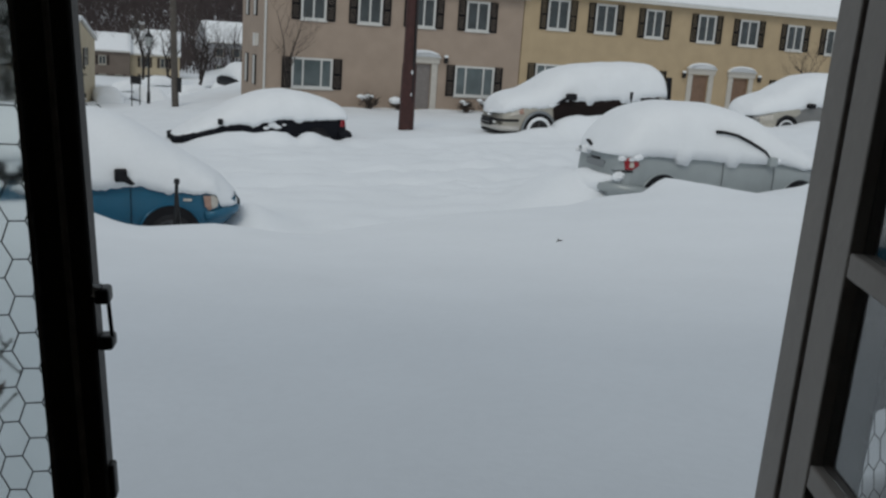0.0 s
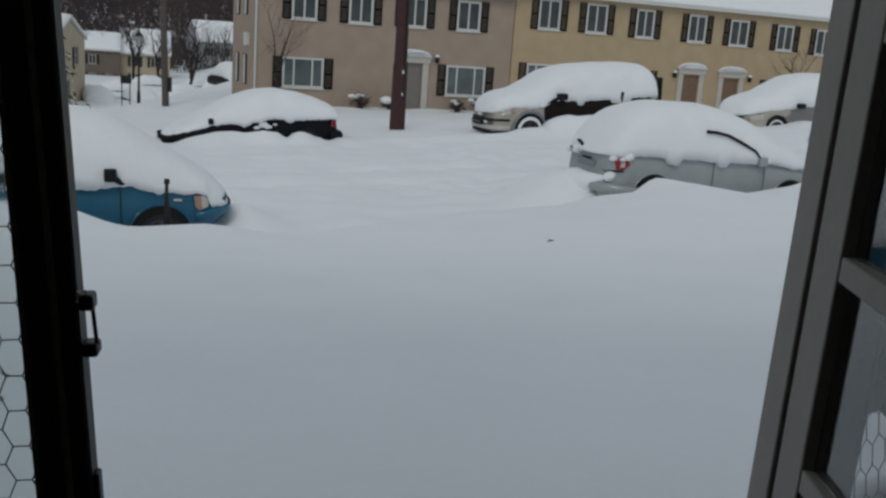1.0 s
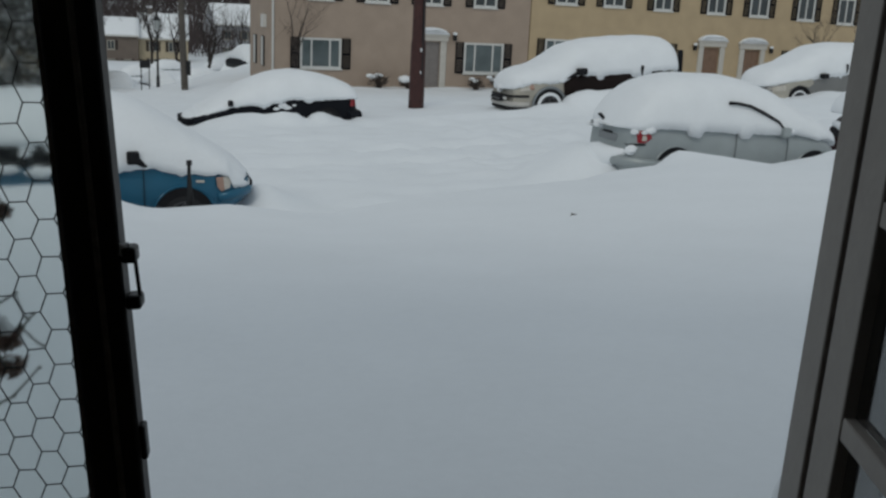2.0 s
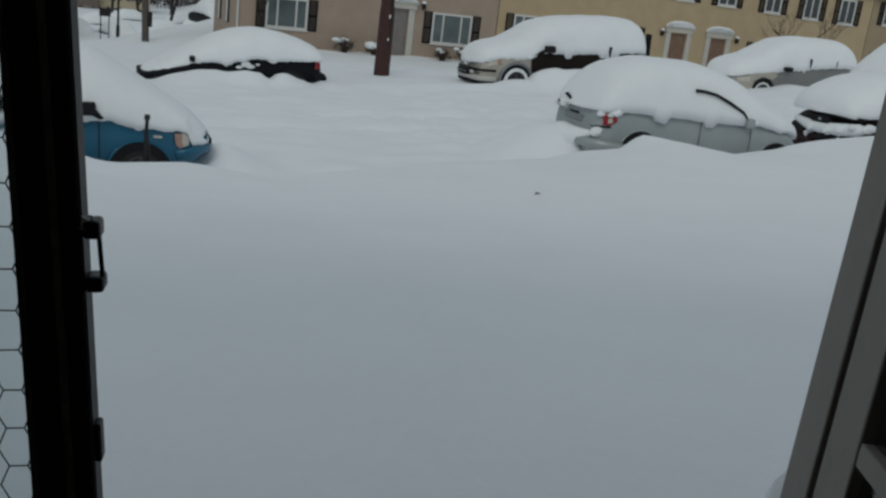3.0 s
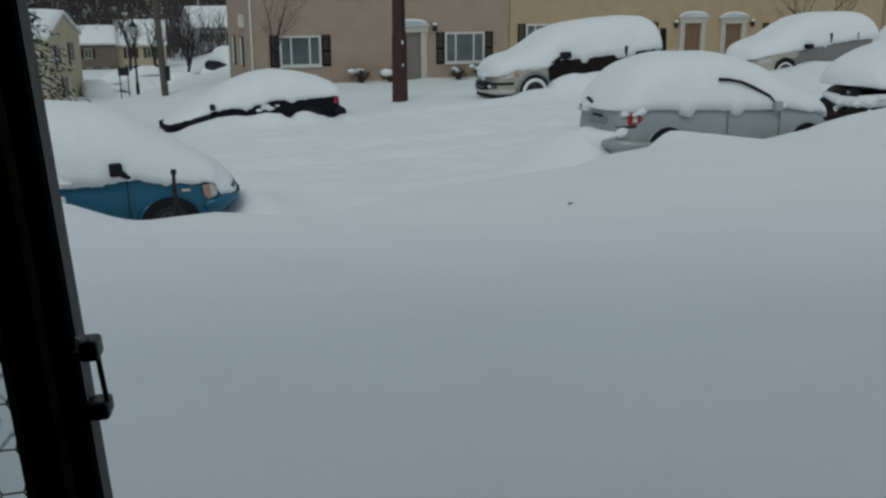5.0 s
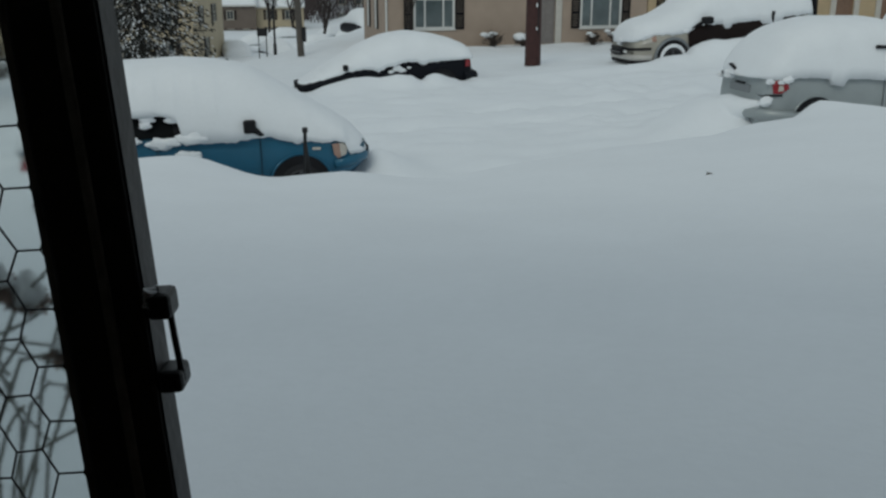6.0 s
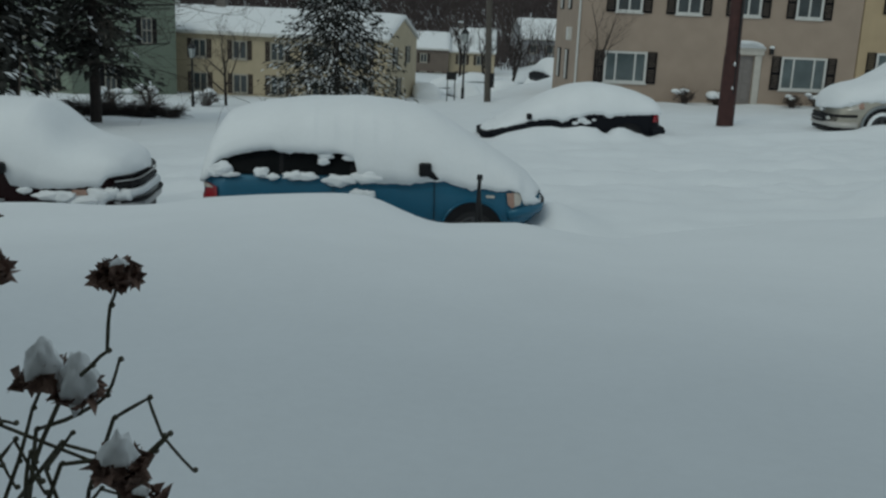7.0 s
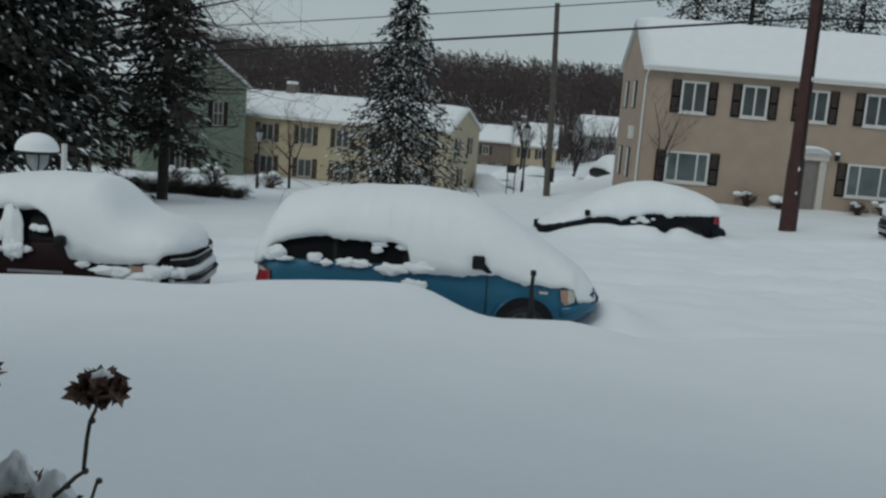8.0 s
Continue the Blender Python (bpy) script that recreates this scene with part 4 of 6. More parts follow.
part("bumper_snow", tube([(4.42, -0.8, 0.83), (4.62, -0.6, 0.82), (4.72, -0.2, 0.77), (4.74, 0.2, 0.75), (4.68, 0.55, 0.78), (4.5, 0.85, 0.82), (4.2, 0.92, 0.83)], [0.03, 0.07, 0.1, 0.11, 0.13, 0.12, 0.04], 10), CAPSNOW, car, "ledge of snow on the bumper", smooth=True)
wheel(0.9)
wheel(3.85)
mirror(1.45, 1.06)
snow_cover(mr, "tall rounded snow on the maroon saloon", 4.7,
    [(-0.05, 1.0, 0.92, 0.92, 0.6), (0.2, 1.15, 0.95, 0.93, 0.85), (0.7, 1.32, 1.0, 0.94, 0.93), (1.16, 1.6, 1.0, 0.93, 0.95), (1.6, 1.76, 1.0, 0.94, 0.95), (2.12, 1.81, 1.0, 0.95, 0.95), (2.56, 1.85, 1.0, 0.95, 0.95), (3.35, 1.86, 1.0, 0.98, 0.95), (3.42, 1.86, 1.0, 1.06, 0.95), (3.71, 1.83, 1.0, 1.06, 0.94), (4.1, 1.74, 1.0, 1.04, 0.92), (4.33, 1.64, 1.02, 1.03, 0.9), (4.6, 1.48, 1.04, 1.04, 0.8), (4.8, 1.25, 1.06, 1.06, 0.6)], 1.8, 8.0, 0.02)
clumps(mr, "snow lumps stuck to the maroon car's front", [(4.66, 0.7, 0.8, 0.16), (4.5, 0.86, 0.86, 0.13), (4.74, 0.45, 0.76, 0.13), (4.3, 0.93, 0.86, 0.12), (4.76, 0.0, 0.74, 0.12), (4.74, -0.1, 0.6, 0.1), (3.3, 0.92, 0.8, 0.05), (4.6, 0.62, 0.56, 0.16)], 7)

# dark saloon behind the blue one
ml = st(-7.75, 12.9, -1.72) @ Matrix.Rotation(radians(-1.5), 4, "Y")
car, side, panel, wheel, mirror, half = vehicle("saloon_car", ml, "dark saloon with chrome grille buried in deep snow", 4.62, 1.8,
    [(0, 0.8), (0.05, 1.0), (0.8, 1.05), (1.4, 1.5), (2.0, 1.56), (2.75, 1.52), (3.5, 1.05), (4.3, 0.95), (4.56, 0.86), (4.62, 0.55)],
    [(0, 0.95), (3.3, 1.0), (4.1, 0.9), (4.62, 0.75)], paint("near_black_paint", (0.017, 0.007, 0.008), 0.0, 0.5, 0.12, 0.0), NEAR, nose=0.6)
panel("side_window", [(1.0, 1.05), (1.4, 1.44), (2.3, 1.47), (2.3, 1.03)], CARGLASS, 0.012)
panel("side_window", [(2.36, 1.03), (2.36, 1.47), (2.74, 1.46), (3.05, 1.2), (3.2, 1.03)], CARGLASS, 0.012, text="dark side window between snow lumps")
nose_line = [(4.63 - 0.3 * abs(y / 0.83) ** 5, y) for y in np.linspace(-0.8, 0.8, 11)]
g = part("grille", tube([(x + 0.02, y, 0.785 + 0.01 * math.sin(9 * y)) for x, y in nose_line], [0.03, 0.05, 0.055, 0.055, 0.05, 0.045, 0.04, 0.04, 0.04, 0.04, 0.03], 8), TRIMBLACK, car, "chrome-barred black grille")
part("grille_bar", tube([(x + 0.05, y, 0.85) for x, y in nose_line], 0.012, 6), CHROME, g)
part("grille_top", tube([(x + 0.02, y, 0.9) for x, y in nose_line], [0.016, 0.02, 0.012, 0.01, 0.008, 0.01, 0.012, 0.02, 0.035, 0.04, 0.03], 6), TRIMBLACK, g)
part("bumper", tube([(x + 0.03, y, 0.52) for x, y in nose_line], 0.09, 8), paint("bumper_grey_paint", (0.3, 0.3, 0.31), 0.1), car)
part("bumper_strip", tube([(x + 0.11, y, 0.585) for x, y in nose_line], [0.02, 0.025, 0.03, 0.03, 0.025, 0.02, 0.02, 0.025, 0.03, 0.03, 0.03], 6), TRIMBLACK, car)
part("bumper_snow", tube([(x + 0.05, y, 0.675) for x, y in nose_line], 0.06, 8), CAPSNOW, car, "ledge of snow on the bumper", smooth=True)
panel("headlight", [(3.92, 0.7), (3.94, 0.77), (4.1, 0.77), (4.12, 0.7)], AMBER, 0.02, text="pinkish headlamp corner under snow")
panel("sill_strip", [(2.4, 0.62), (2.4, 0.655), (3.1, 0.655), (3.1, 0.62)], CHROME, 0.012)
wheel(0.95)
wheel(3.75, 0.32, 0.3, 0.36)
part("side_mirror", box((3.03, -1.08, 0.98), (3.16, -0.9, 1.12), None, 0.04), TRIMBLACK, car, "dark door mirror")
snow_cover(ml, "heavy snow covering roof and bonnet of a saloon", 4.8,
    [(-0.05, 1.0, 0.95, 0.9, 0.6), (0.15, 1.3, 0.95, 0.9, 0.9), (0.9, 1.6, 1.0, 0.9, 0.95), (1.6, 1.73, 1.4, 0.9, 0.95), (2.2, 1.8, 1.45, 0.9, 0.95), (2.3, 1.81, 1.46, 0.9, 0.95), (2.74, 1.83, 1.47, 0.9, 0.95), (2.9, 1.83, 1.38, 0.9, 0.95), (2.97, 1.83, 1.24, 0.9, 0.95), (3.0, 1.82, 1.1, 0.9, 0.95), (3.12, 1.82, 1.03, 0.9, 0.95), (3.19, 1.81, 0.84, 0.9, 0.95), (3.34, 1.81, 0.8, 0.9, 0.94), (3.52, 1.76, 0.78, 0.9, 0.94), (3.66, 1.55, 0.78, 0.9, 0.94), (3.88, 1.33, 0.79, 0.85, 0.93), (4.15, 1.27, 0.8, 0.85, 0.91), (4.35, 1.22, 0.88, 0.85, 0.85), (4.55, 1.12, 0.92, 0.88, 0.68), (4.68, 0.98, 0.92, 0.9, 0.4)], 1.8, 12.0, 0.035, 3.2)
clumps(ml, "ragged snow lumps on the dark saloon's flank", [(2.47, -0.93, 1.14, 0.2, 0.65, 1.75), (2.5, -0.95, 0.93, 0.13, 0.9, 0.9), (2.28, -0.93, 1.12, 0.1, 1.1, 1.2), (2.63, -0.93, 0.92, 0.06), (2.76, -0.93, 1.2, 0.05), (2.86, -0.93, 1.185, 0.06), (2.22, -0.94, 0.92, 0.08), (3.35, -0.93, 0.76, 0.06), (3.62, -0.94, 0.7, 0.1, 1.6, 0.6), (3.82, -0.93, 0.68, 0.1, 1.6, 0.7), (4.05, -0.9, 0.62, 0.13, 1.5, 0.7), (4.22, -0.86, 0.66, 0.15, 1.2, 0.9), (4.34, -0.8, 0.7, 0.12), (4.42, -0.72, 0.66, 0.12)], 9)

# black saloon across the street, nose to the left
BLACK = paint("black_car_paint", (0.008, 0.009, 0.013), 0.0, 0.5, 0.12, 0.0)
mk = st(7.08, 24.15, -1.62, 180) @ Matrix.Rotation(radians(3.0), 4, "Y")
car, side, panel, wheel, mirror, half = vehicle("saloon_car", mk, "black saloon under a smooth dome of snow", 4.5, 1.76,
    [(0, 0.7), (0.05, 1.0), (0.7, 1.04), (1.3, 1.36), (2.3, 1.38), (3.2, 0.9), (4.2, 0.6), (4.45, 0.52), (4.5, 0.36)],
    [(0, 0.96), (3.0, 0.9), (4.0, 0.62), (4.5, 0.44)], BLACK, FARROW)
panel("side_window", [(1.0, 0.99), (1.4, 1.3), (2.0, 1.32), (2.0, 0.96)], CARGLASS, 0.012)
panel("side_window", [(2.05, 0.96), (2.05, 1.32), (2.4, 1.28), (3.0, 0.93)], CARGLASS, 0.012)
panel("taillight", [(0.0, 0.7), (0.0, 0.96), (0.2, 0.95), (0.24, 0.72)], REDLENS, 0.02, text="red tail lamp")
part("bumper", tube([(0.3, -0.87, 0.46), (-0.02, -0.7, 0.46), (-0.08, 0, 0.46), (-0.02, 0.7, 0.46), (0.3, 0.87, 0.46)], 0.13, 8), BLACK, car)
part("mirror", box((3.28, 0.84, 0.84), (3.4, 1.02, 0.99), None, 0.03), TRIMBLACK, car, "dark door mirror")
wheel(0.85)
wheel(3.6, 0.3, 0.22, 0.36)
snow_cover(mk, "smooth dome of snow on the black saloon", 4.5,
    [(-0.12, 0.98, 0.9, 0.9, 0.6), (0.0, 1.18, 0.9, 0.9, 0.84), (0.2, 1.3, 0.9, 0.91, 0.91), (0.35, 1.38, 0.9, 0.9, 0.93), (0.94, 1.57, 0.9, 0.9, 0.94), (1.2, 1.62, 0.9, 0.89, 0.95), (1.36, 1.64, 0.9, 0.83, 0.95), (1.5, 1.66, 0.9, 0.93, 0.95), (1.81, 1.67, 0.9, 0.94, 0.95), (2.1, 1.64, 0.9, 0.88, 0.95), (2.32, 1.59, 0.9, 0.84, 0.94), (2.52, 1.53, 0.9, 0.74, 0.94), (2.66, 1.48, 0.9, 0.83, 0.94), (3.07, 1.27, 0.88, 0.83, 0.92), (3.32, 1.14, 0.86, 0.81, 0.91), (3.46, 1.07, 0.82, 0.75, 0.9), (3.87, 0.86, 0.74, 0.67, 0.86), (4.2, 0.7, 0.62, 0.57, 0.76), (4.45, 0.58, 0.52, 0.52, 0.5)], 1.76, 15.0, 0.03)
clumps(mk, "ragged snow tongues on the black saloon", [(2.02, 0.9, 0.8, 0.08), (1.9, 0.9, 0.74, 0.06), (2.18, 0.9, 0.73, 0.06), (1.72, 0.9, 0.8, 0.04)], 13)

# large van-bodied car across the street, nose to the left
BEIGE = paint("beige_van_paint", (0.40, 0.375, 0.32), 0.15)
UMBER = paint("dark_umber_paint", (0.014, 0.009, 0.008), 0.0, 0.5, 0.12, 0.0)
mv = st(17.15, 24.3, -1.05, 180) @ Matrix.Rotation(radians(3.5), 4, "Y")
car, side, panel, wheel, mirror, half = vehicle("sport_utility_car", mv, "beige and black sport utility car with snow-filled wheel arch", 5.45, 1.95,
    [(0, 0.7), (0.05, 1.3), (0.35, 1.9), (1.2, 1.98), (2.7, 1.95), (3.1, 1.82), (3.8, 1.3), (4.9, 1.16), (5.36, 1.02), (5.45, 0.55)],
    [(0, 1.2), (3.8, 1.24), (4.9, 1.1), (5.45, 0.85)], BEIGE, FARROW, nose=0.75, chin=0.14)
panel("lower_door", [(0.3, 0.6), (0.3, 1.3), (3.62, 1.32), (3.95, 1.16), (3.93, 0.74), (3.8, 0.45), (0.35, 0.45)], UMBER, 0.02, text="dark bare doors between snow patches")
panel("side_window", [(0.35, 1.32), (0.55, 1.76), (1.6, 1.8), (1.6, 1.32)], CARGLASS, 0.024)
panel("side_window", [(1.66, 1.32), (1.66, 1.8), (2.6, 1.8), (2.6, 1.32)], CARGLASS, 0.024)
panel("side_window", [(2.66, 1.32), (2.66, 1.8), (2.9, 1.76), (3.5, 1.33)], CARGLASS, 0.024)
panel("headlight", [(4.96, 0.92), (4.96, 1.08), (5.2, 1.06), (5.24, 0.9)], CLEARLENS, 0.02, text="snow-dusted headlamp")
panel("turn_signal", [(4.88, 0.94), (4.9, 1.14), (5.0, 1.1), (5.0, 0.94)], AMBER, 0.024)
front = [(5.47 - 0.46 * abs(y / 0.95) ** 6, y) for y in np.linspace(-0.95, 0.95, 13)]
part("bumper_strip", tube([(x + 0.015, y, 0.76) for x, y in front], [0.035] * 13, 6), TRIMBLACK, car, "black rubbing strip")
g = part("grille", tube([(x + 0.0, y, 0.66) for x, y in front[2:9]], [0.05, 0.11, 0.13, 0.13, 0.13, 0.11, 0.05], 8), TRIMBLACK, car, "black grille with a chrome bar")
part("grille_bar", tube([(x + 0.12, y, 0.66) for x, y in front[3:8]], 0.015, 6), CHROME, g)
part("badge", tube([(5.5, 0.3, 0.68), (5.52, 0.42, 0.68)], 0.045, 8), WHITE, g)
part("bumper", tube([(x - 0.01, y, 0.53) for x, y in front], 0.085, 8), paint("pale_bumper_paint", (0.5, 0.48, 0.45), 0.1), car, smooth=True)
# Black tube stands in for the shade below the bumper
part("bumper_shadow_gap", tube([(x + 0.005, y, 0.405) for x, y in front], 0.045, 6), TRIMBLACK, car, "black strip for the shade under the bumper")
part("bonnet_gap", tube([(x - 0.03, y, 0.93) for x, y in front[2:9]], [0.012, 0.024, 0.02, 0.012, 0.022, 0.024, 0.01], 6), TRIMBLACK, car)
wheel(1.05, 0.36)
wheel(4.4, 0.37, 0.46, 0.5)
for sgn in (1, -1):
    part("arch_flare", tube([(4.4 + 0.53 * math.cos(a), sgn * 0.985, 0.46 + 0.53 * math.sin(a)) for a in np.linspace(-0.2, 3.3, 18)], 0.045, 8), SHADEGREY, car, "grey wheel arch flare", smooth=True)
    part("arch_snow", tube([(4.4 + 0.35 * math.cos(a), sgn * 1.0, 0.45 + 0.35 * math.sin(a)) for a in np.linspace(0.0, 3.1, 14)], 0.05, 6), CAPSNOW, car, "ring of packed snow in the wheel arch")
part("side_mirror", box((3.28, 0.96, 1.31), (3.56, 1.2, 1.5), None, 0.04), TRIMBLACK, car, "large black door mirror")
part("mirror_arm", tube([(3.5, 1.02, 1.36), (3.72, 0.97, 1.27), (3.95, 0.95, 1.16)], [0.05, 0.04, 0.02], 6), TRIMBLACK, car)
part("pillar_handle", tube([(1.34, 0.985, 1.18), (1.36, 1.0, 1.34), (1.34, 1.0, 1.5)], [0.02, 0.045, 0.05], 6), TRIMBLACK, car)
part("tail_strip", box((-0.1, 0.7, 1.2), (-0.04, 0.95, 1.9), None, 0.02), TRIMBLACK, car, "black strip at the rear corner")
snow_cover(mv, "thick snow over roof and windows of the sport utility car", 5.3,
    [(-0.14, 1.3, 1.1, 1.2, 0.6), (-0.02, 1.85, 1.1, 1.28, 0.88), (0.08, 2.08, 1.1, 1.33, 0.95), (0.3, 2.28, 1.1, 1.34, 0.98), (0.99, 2.34, 1.1, 1.33, 0.99), (1.08, 2.34, 1.1, 1.2, 1.0), (1.66, 2.33, 1.1, 1.17, 1.0), (1.72, 2.33, 1.1, 1.28, 0.99), (2.5, 2.29, 1.1, 1.27, 0.99), (2.6, 2.28, 1.1, 1.26, 0.99), (2.66, 2.28, 1.1, 1.13, 0.995), (2.82, 2.26, 1.1, 1.13, 0.995), (2.88, 2.25, 1.1, 1.26, 0.99), (3.17, 2.19, 1.1, 1.28, 0.98), (3.4, 2.13, 1.1, 1.3, 0.98), (3.63, 2.03, 1.1, 1.28, 0.98), (3.97, 1.8, 1.1, 1.1, 0.98), (4.3, 1.66, 1.1, 1.08, 0.97), (4.6, 1.58, 1.0, 1.1, 0.96), (4.95, 1.53, 0.95, 1.1, 0.92), (5.2, 1.48, 0.92, 1.0, 0.84), (5.4, 1.34, 0.92, 0.96, 0.7), (5.54, 1.12, 0.9, 0.94, 0.45)], 1.95, 19.0, 0.025, 3.2)
clumps(mv, "dusting of snow on the sport utility car's front", [(5.2, 0.75, 0.86, 0.05), (5.1, 0.86, 1.12, 0.06), (5.5, 0.0, 0.88, 0.06), (4.0, 0.99, 1.16, 0.06)], 21)

# grey minivan further up
mm = st(25.55, 24.25, -0.75, 180) @ Matrix.Rotation(radians(4.0), 4, "Y")
GREYVAN = paint("grey_minivan_paint", (0.19, 0.19, 0.185), 0.2, 0.4)
car, side, panel, wheel, mirror, half = vehicle("minivan", mm, "grey minivan with pale front wing, snow on roof", 5.0, 1.9,
    [(0, 0.8), (0.05, 1.2), (0.3, 1.72), (1.2, 1.8), (2.5, 1.76), (3.5, 1.25), (4.5, 1.05), (4.9, 0.9), (5.0, 0.55)],
    [(0, 1.16), (3.4, 1.14), (4.4, 1.0), (5.0, 0.8)], GREYVAN, FARROW, nose=0.7, chin=0.12)
panel("side_window", [(0.35, 1.2), (0.5, 1.62), (1.4, 1.66), (1.4, 1.2)], CARGLASS, 0.012)
panel("side_window", [(1.46, 1.2), (1.46, 1.66), (2.2, 1.66), (2.2, 1.2)], CARGLASS, 0.012)
panel("side_window", [(2.26, 1.2), (2.26, 1.66), (2.5, 1.62), (3.2, 1.2)], CARGLASS, 0.012)
panel("front_wing", [(3.3, 0.95), (3.35, 1.1), (4.3, 1.0), (4.78, 0.88), (4.82, 0.6), (4.3, 0.5), (4.25, 0.8), (3.9, 0.93), (3.5, 0.84)], BEIGE, 0.01, text="pale beige front wing")
panel("headlight", [(4.4, 0.78), (4.4, 0.95), (4.7, 0.9), (4.78, 0.78)], CLEARLENS, 0.02)
panel("taillight", [(0.0, 1.2), (0.0, 1.5), (0.1, 1.52), (0.12, 1.24)], REDLENS, 0.06)
part("bumper", tube([(4.4, -0.93, 0.55), (4.86, -0.75, 0.55), (5.02, 0, 0.55), (4.86, 0.75, 0.55), (4.4, 0.93, 0.55)], 0.12, 8), BEIGE, car)
part("grille", box((4.9, -0.6, 0.72), (5.02, 0.6, 0.86), None, 0.02), TRIMBLACK, car)
wheel(0.75, 0.33, 0.36, 0.46)
wheel(3.85, 0.34, 0.44, 0.46)
for sgn in (1, -1):
    part("arch_snow", tube([(3.85 + 0.31 * math.cos(a), sgn * 0.965, 0.42 + 0.31 * math.sin(a)) for a in np.linspace(0.15, 3.0, 14)], 0.03, 6), CAPSNOW, car, "ring of packed snow in the wheel arch")
part("arch_flare", tube([(3.85 + 0.42 * math.cos(a), 0.975, 0.44 + 0.42 * math.sin(a)) for a in np.linspace(-0.1, 3.2, 16)], 0.05, 8), TRIMBLACK, car, "black wheel arch flare", smooth=True)
part("side_mirror", box((2.84, 0.92, 1.1), (3.08, 1.16, 1.25), None, 0.04), TRIMBLACK, car, "dark door mirror")
part("pillar_handle", tube([(1.99, 0.975, 1.2), (1.99, 0.99, 1.38), (2.0, 0.99, 1.5)], [0.012, 0.035, 0.04], 6), TRIMBLACK, car)
part("pillar_handle", tube([(0.86, 0.975, 1.22), (0.85, 0.985, 1.45)], [0.025, 0.015], 6), TRIMBLACK, car)
snow_cover(mm, "snow over roof and windows of the grey minivan", 4.85,
    [(-0.32, 1.3, 1.1, 1.2, 0.7), (-0.12, 1.75, 1.1, 1.2, 0.9), (0.15, 1.95, 1.1, 1.17, 0.93), (0.4, 2.06, 1.1, 1.19, 0.96), (1.0, 2.1, 1.1, 1.2, 0.97), (1.75, 2.13, 1.1, 1.17, 0.97), (2.15, 2.13, 1.1, 1.13, 0.97), (2.2, 2.12, 1.1, 1.06, 0.975), (2.3, 2.11, 1.1, 1.12, 0.97), (2.53, 2.09, 1.1, 1.12, 0.97), (3.02, 1.96, 1.1, 1.1, 0.96), (3.3, 1.82, 1.1, 1.06, 0.96), (3.71, 1.63, 1.05, 0.98, 0.95), (4.1, 1.54, 1.0, 1.02, 0.93), (4.4, 1.48, 0.95, 0.96, 0.9), (4.7, 1.4, 0.92, 0.93, 0.8), (4.95, 1.2, 0.88, 0.9, 0.6), (5.06, 1.0, 0.86, 0.88, 0.4)], 1.9, 23.0, 0.025, 3.2)

# white delivery van
WHITEVAN = paint("white_van_paint", (0.62, 0.63, 0.63), 0.0, 0.4)
mw = st(32.6, 24.35, -0.6, 180) @ Matrix.Rotation(radians(3.5), 4, "Y")
car, side, panel, wheel, mirror, half = vehicle("delivery_van", mw, "white panel van with snow on roof and windscreen", 5.5, 2.0,
    [(0, 0.8), (0.05, 2.1), (0.3, 2.36), (3.0, 2.36), (3.5, 2.25), (4.6, 1.4), (5.25, 1.15), (5.45, 1.0), (5.5, 0.55)],
    [(0, 1.2), (4.4, 1.2), (5.2, 1.05), (5.5, 0.85)], WHITEVAN, FARROW)
panel("side_window", [(3.0, 1.3), (3.0, 1.9), (3.5, 1.9), (4.3, 1.3)], CARGLASS, 0.012)
panel("sill_strip", [(0.4, 0.75), (0.4, 0.81), (2.05, 0.81), (2.05, 0.75)], TRIMBLACK, 0.014)
panel("rear_lamp", [(0.1, 0.86), (0.1, 0.94), (0.48, 0.96), (0.48, 0.88)], TRIMBLACK, 0.016)
panel("door_seam", [(2.8, 0.4), (2.8, 2.1), (2.808, 2.1), (2.808, 0.4)], SHADEGREY, 0.004)
panel("headlight", [(4.95, 0.82), (4.95, 1.0), (5.35, 0.96), (5.42, 0.82)], CLEARLENS, 0.02)
panel("taillight", [(0.02, 1.1), (0.02, 1.5), (0.1, 1.5), (0.1, 1.1)], REDLENS, 0.012)
part("bumper", tube([(5.0, -0.98, 0.52), (5.42, -0.8, 0.52), (5.56, 0, 0.52), (5.42, 0.8, 0.52), (5.0, 0.98, 0.52)], 0.12, 8), TRIMBLACK, car)
wheel(1.1, 0.36)
wheel(4.45, 0.36)
part("side_mirror", box((3.0, 0.98, 1.54), (3.2, 1.24, 1.74), None, 0.04), TRIMBLACK, car, "dark door mirror")
part("mirror_arm", tube([(3.1, 1.05, 1.58), (3.32, 0.98, 1.52)], 0.03, 6), TRIMBLACK, car)
snow_cover(mw, "snow on roof and windscreen of the white van", 5.5,
    [(-0.05, 2.2, 2.1, 2.1, 0.7), (0.05, 2.4, 2.2, 2.2, 0.92), (0.4, 2.53, 2.28, 2.28, 0.97), (1.6, 2.57, 2.28, 2.3, 0.98), (2.6, 2.59, 2.25, 2.25, 0.99), (2.8, 2.59, 1.9, 1.95, 1.02), (2.9, 2.58, 1.5, 1.5, 1.03), (3.2, 2.56, 1.3, 1.45, 1.03), (3.57, 2.5, 1.25, 1.3, 1.02), (3.84, 2.39, 1.2, 1.25, 1.0), (4.37, 2.06, 1.15, 1.2, 0.98), (4.88, 1.72, 1.0, 1.1, 0.94), (5.3, 1.36, 0.95, 1.0, 0.82), (5.55, 1.02, 0.92, 0.95, 0.5)], 2.0, 29.0, 0.02, 3.4)

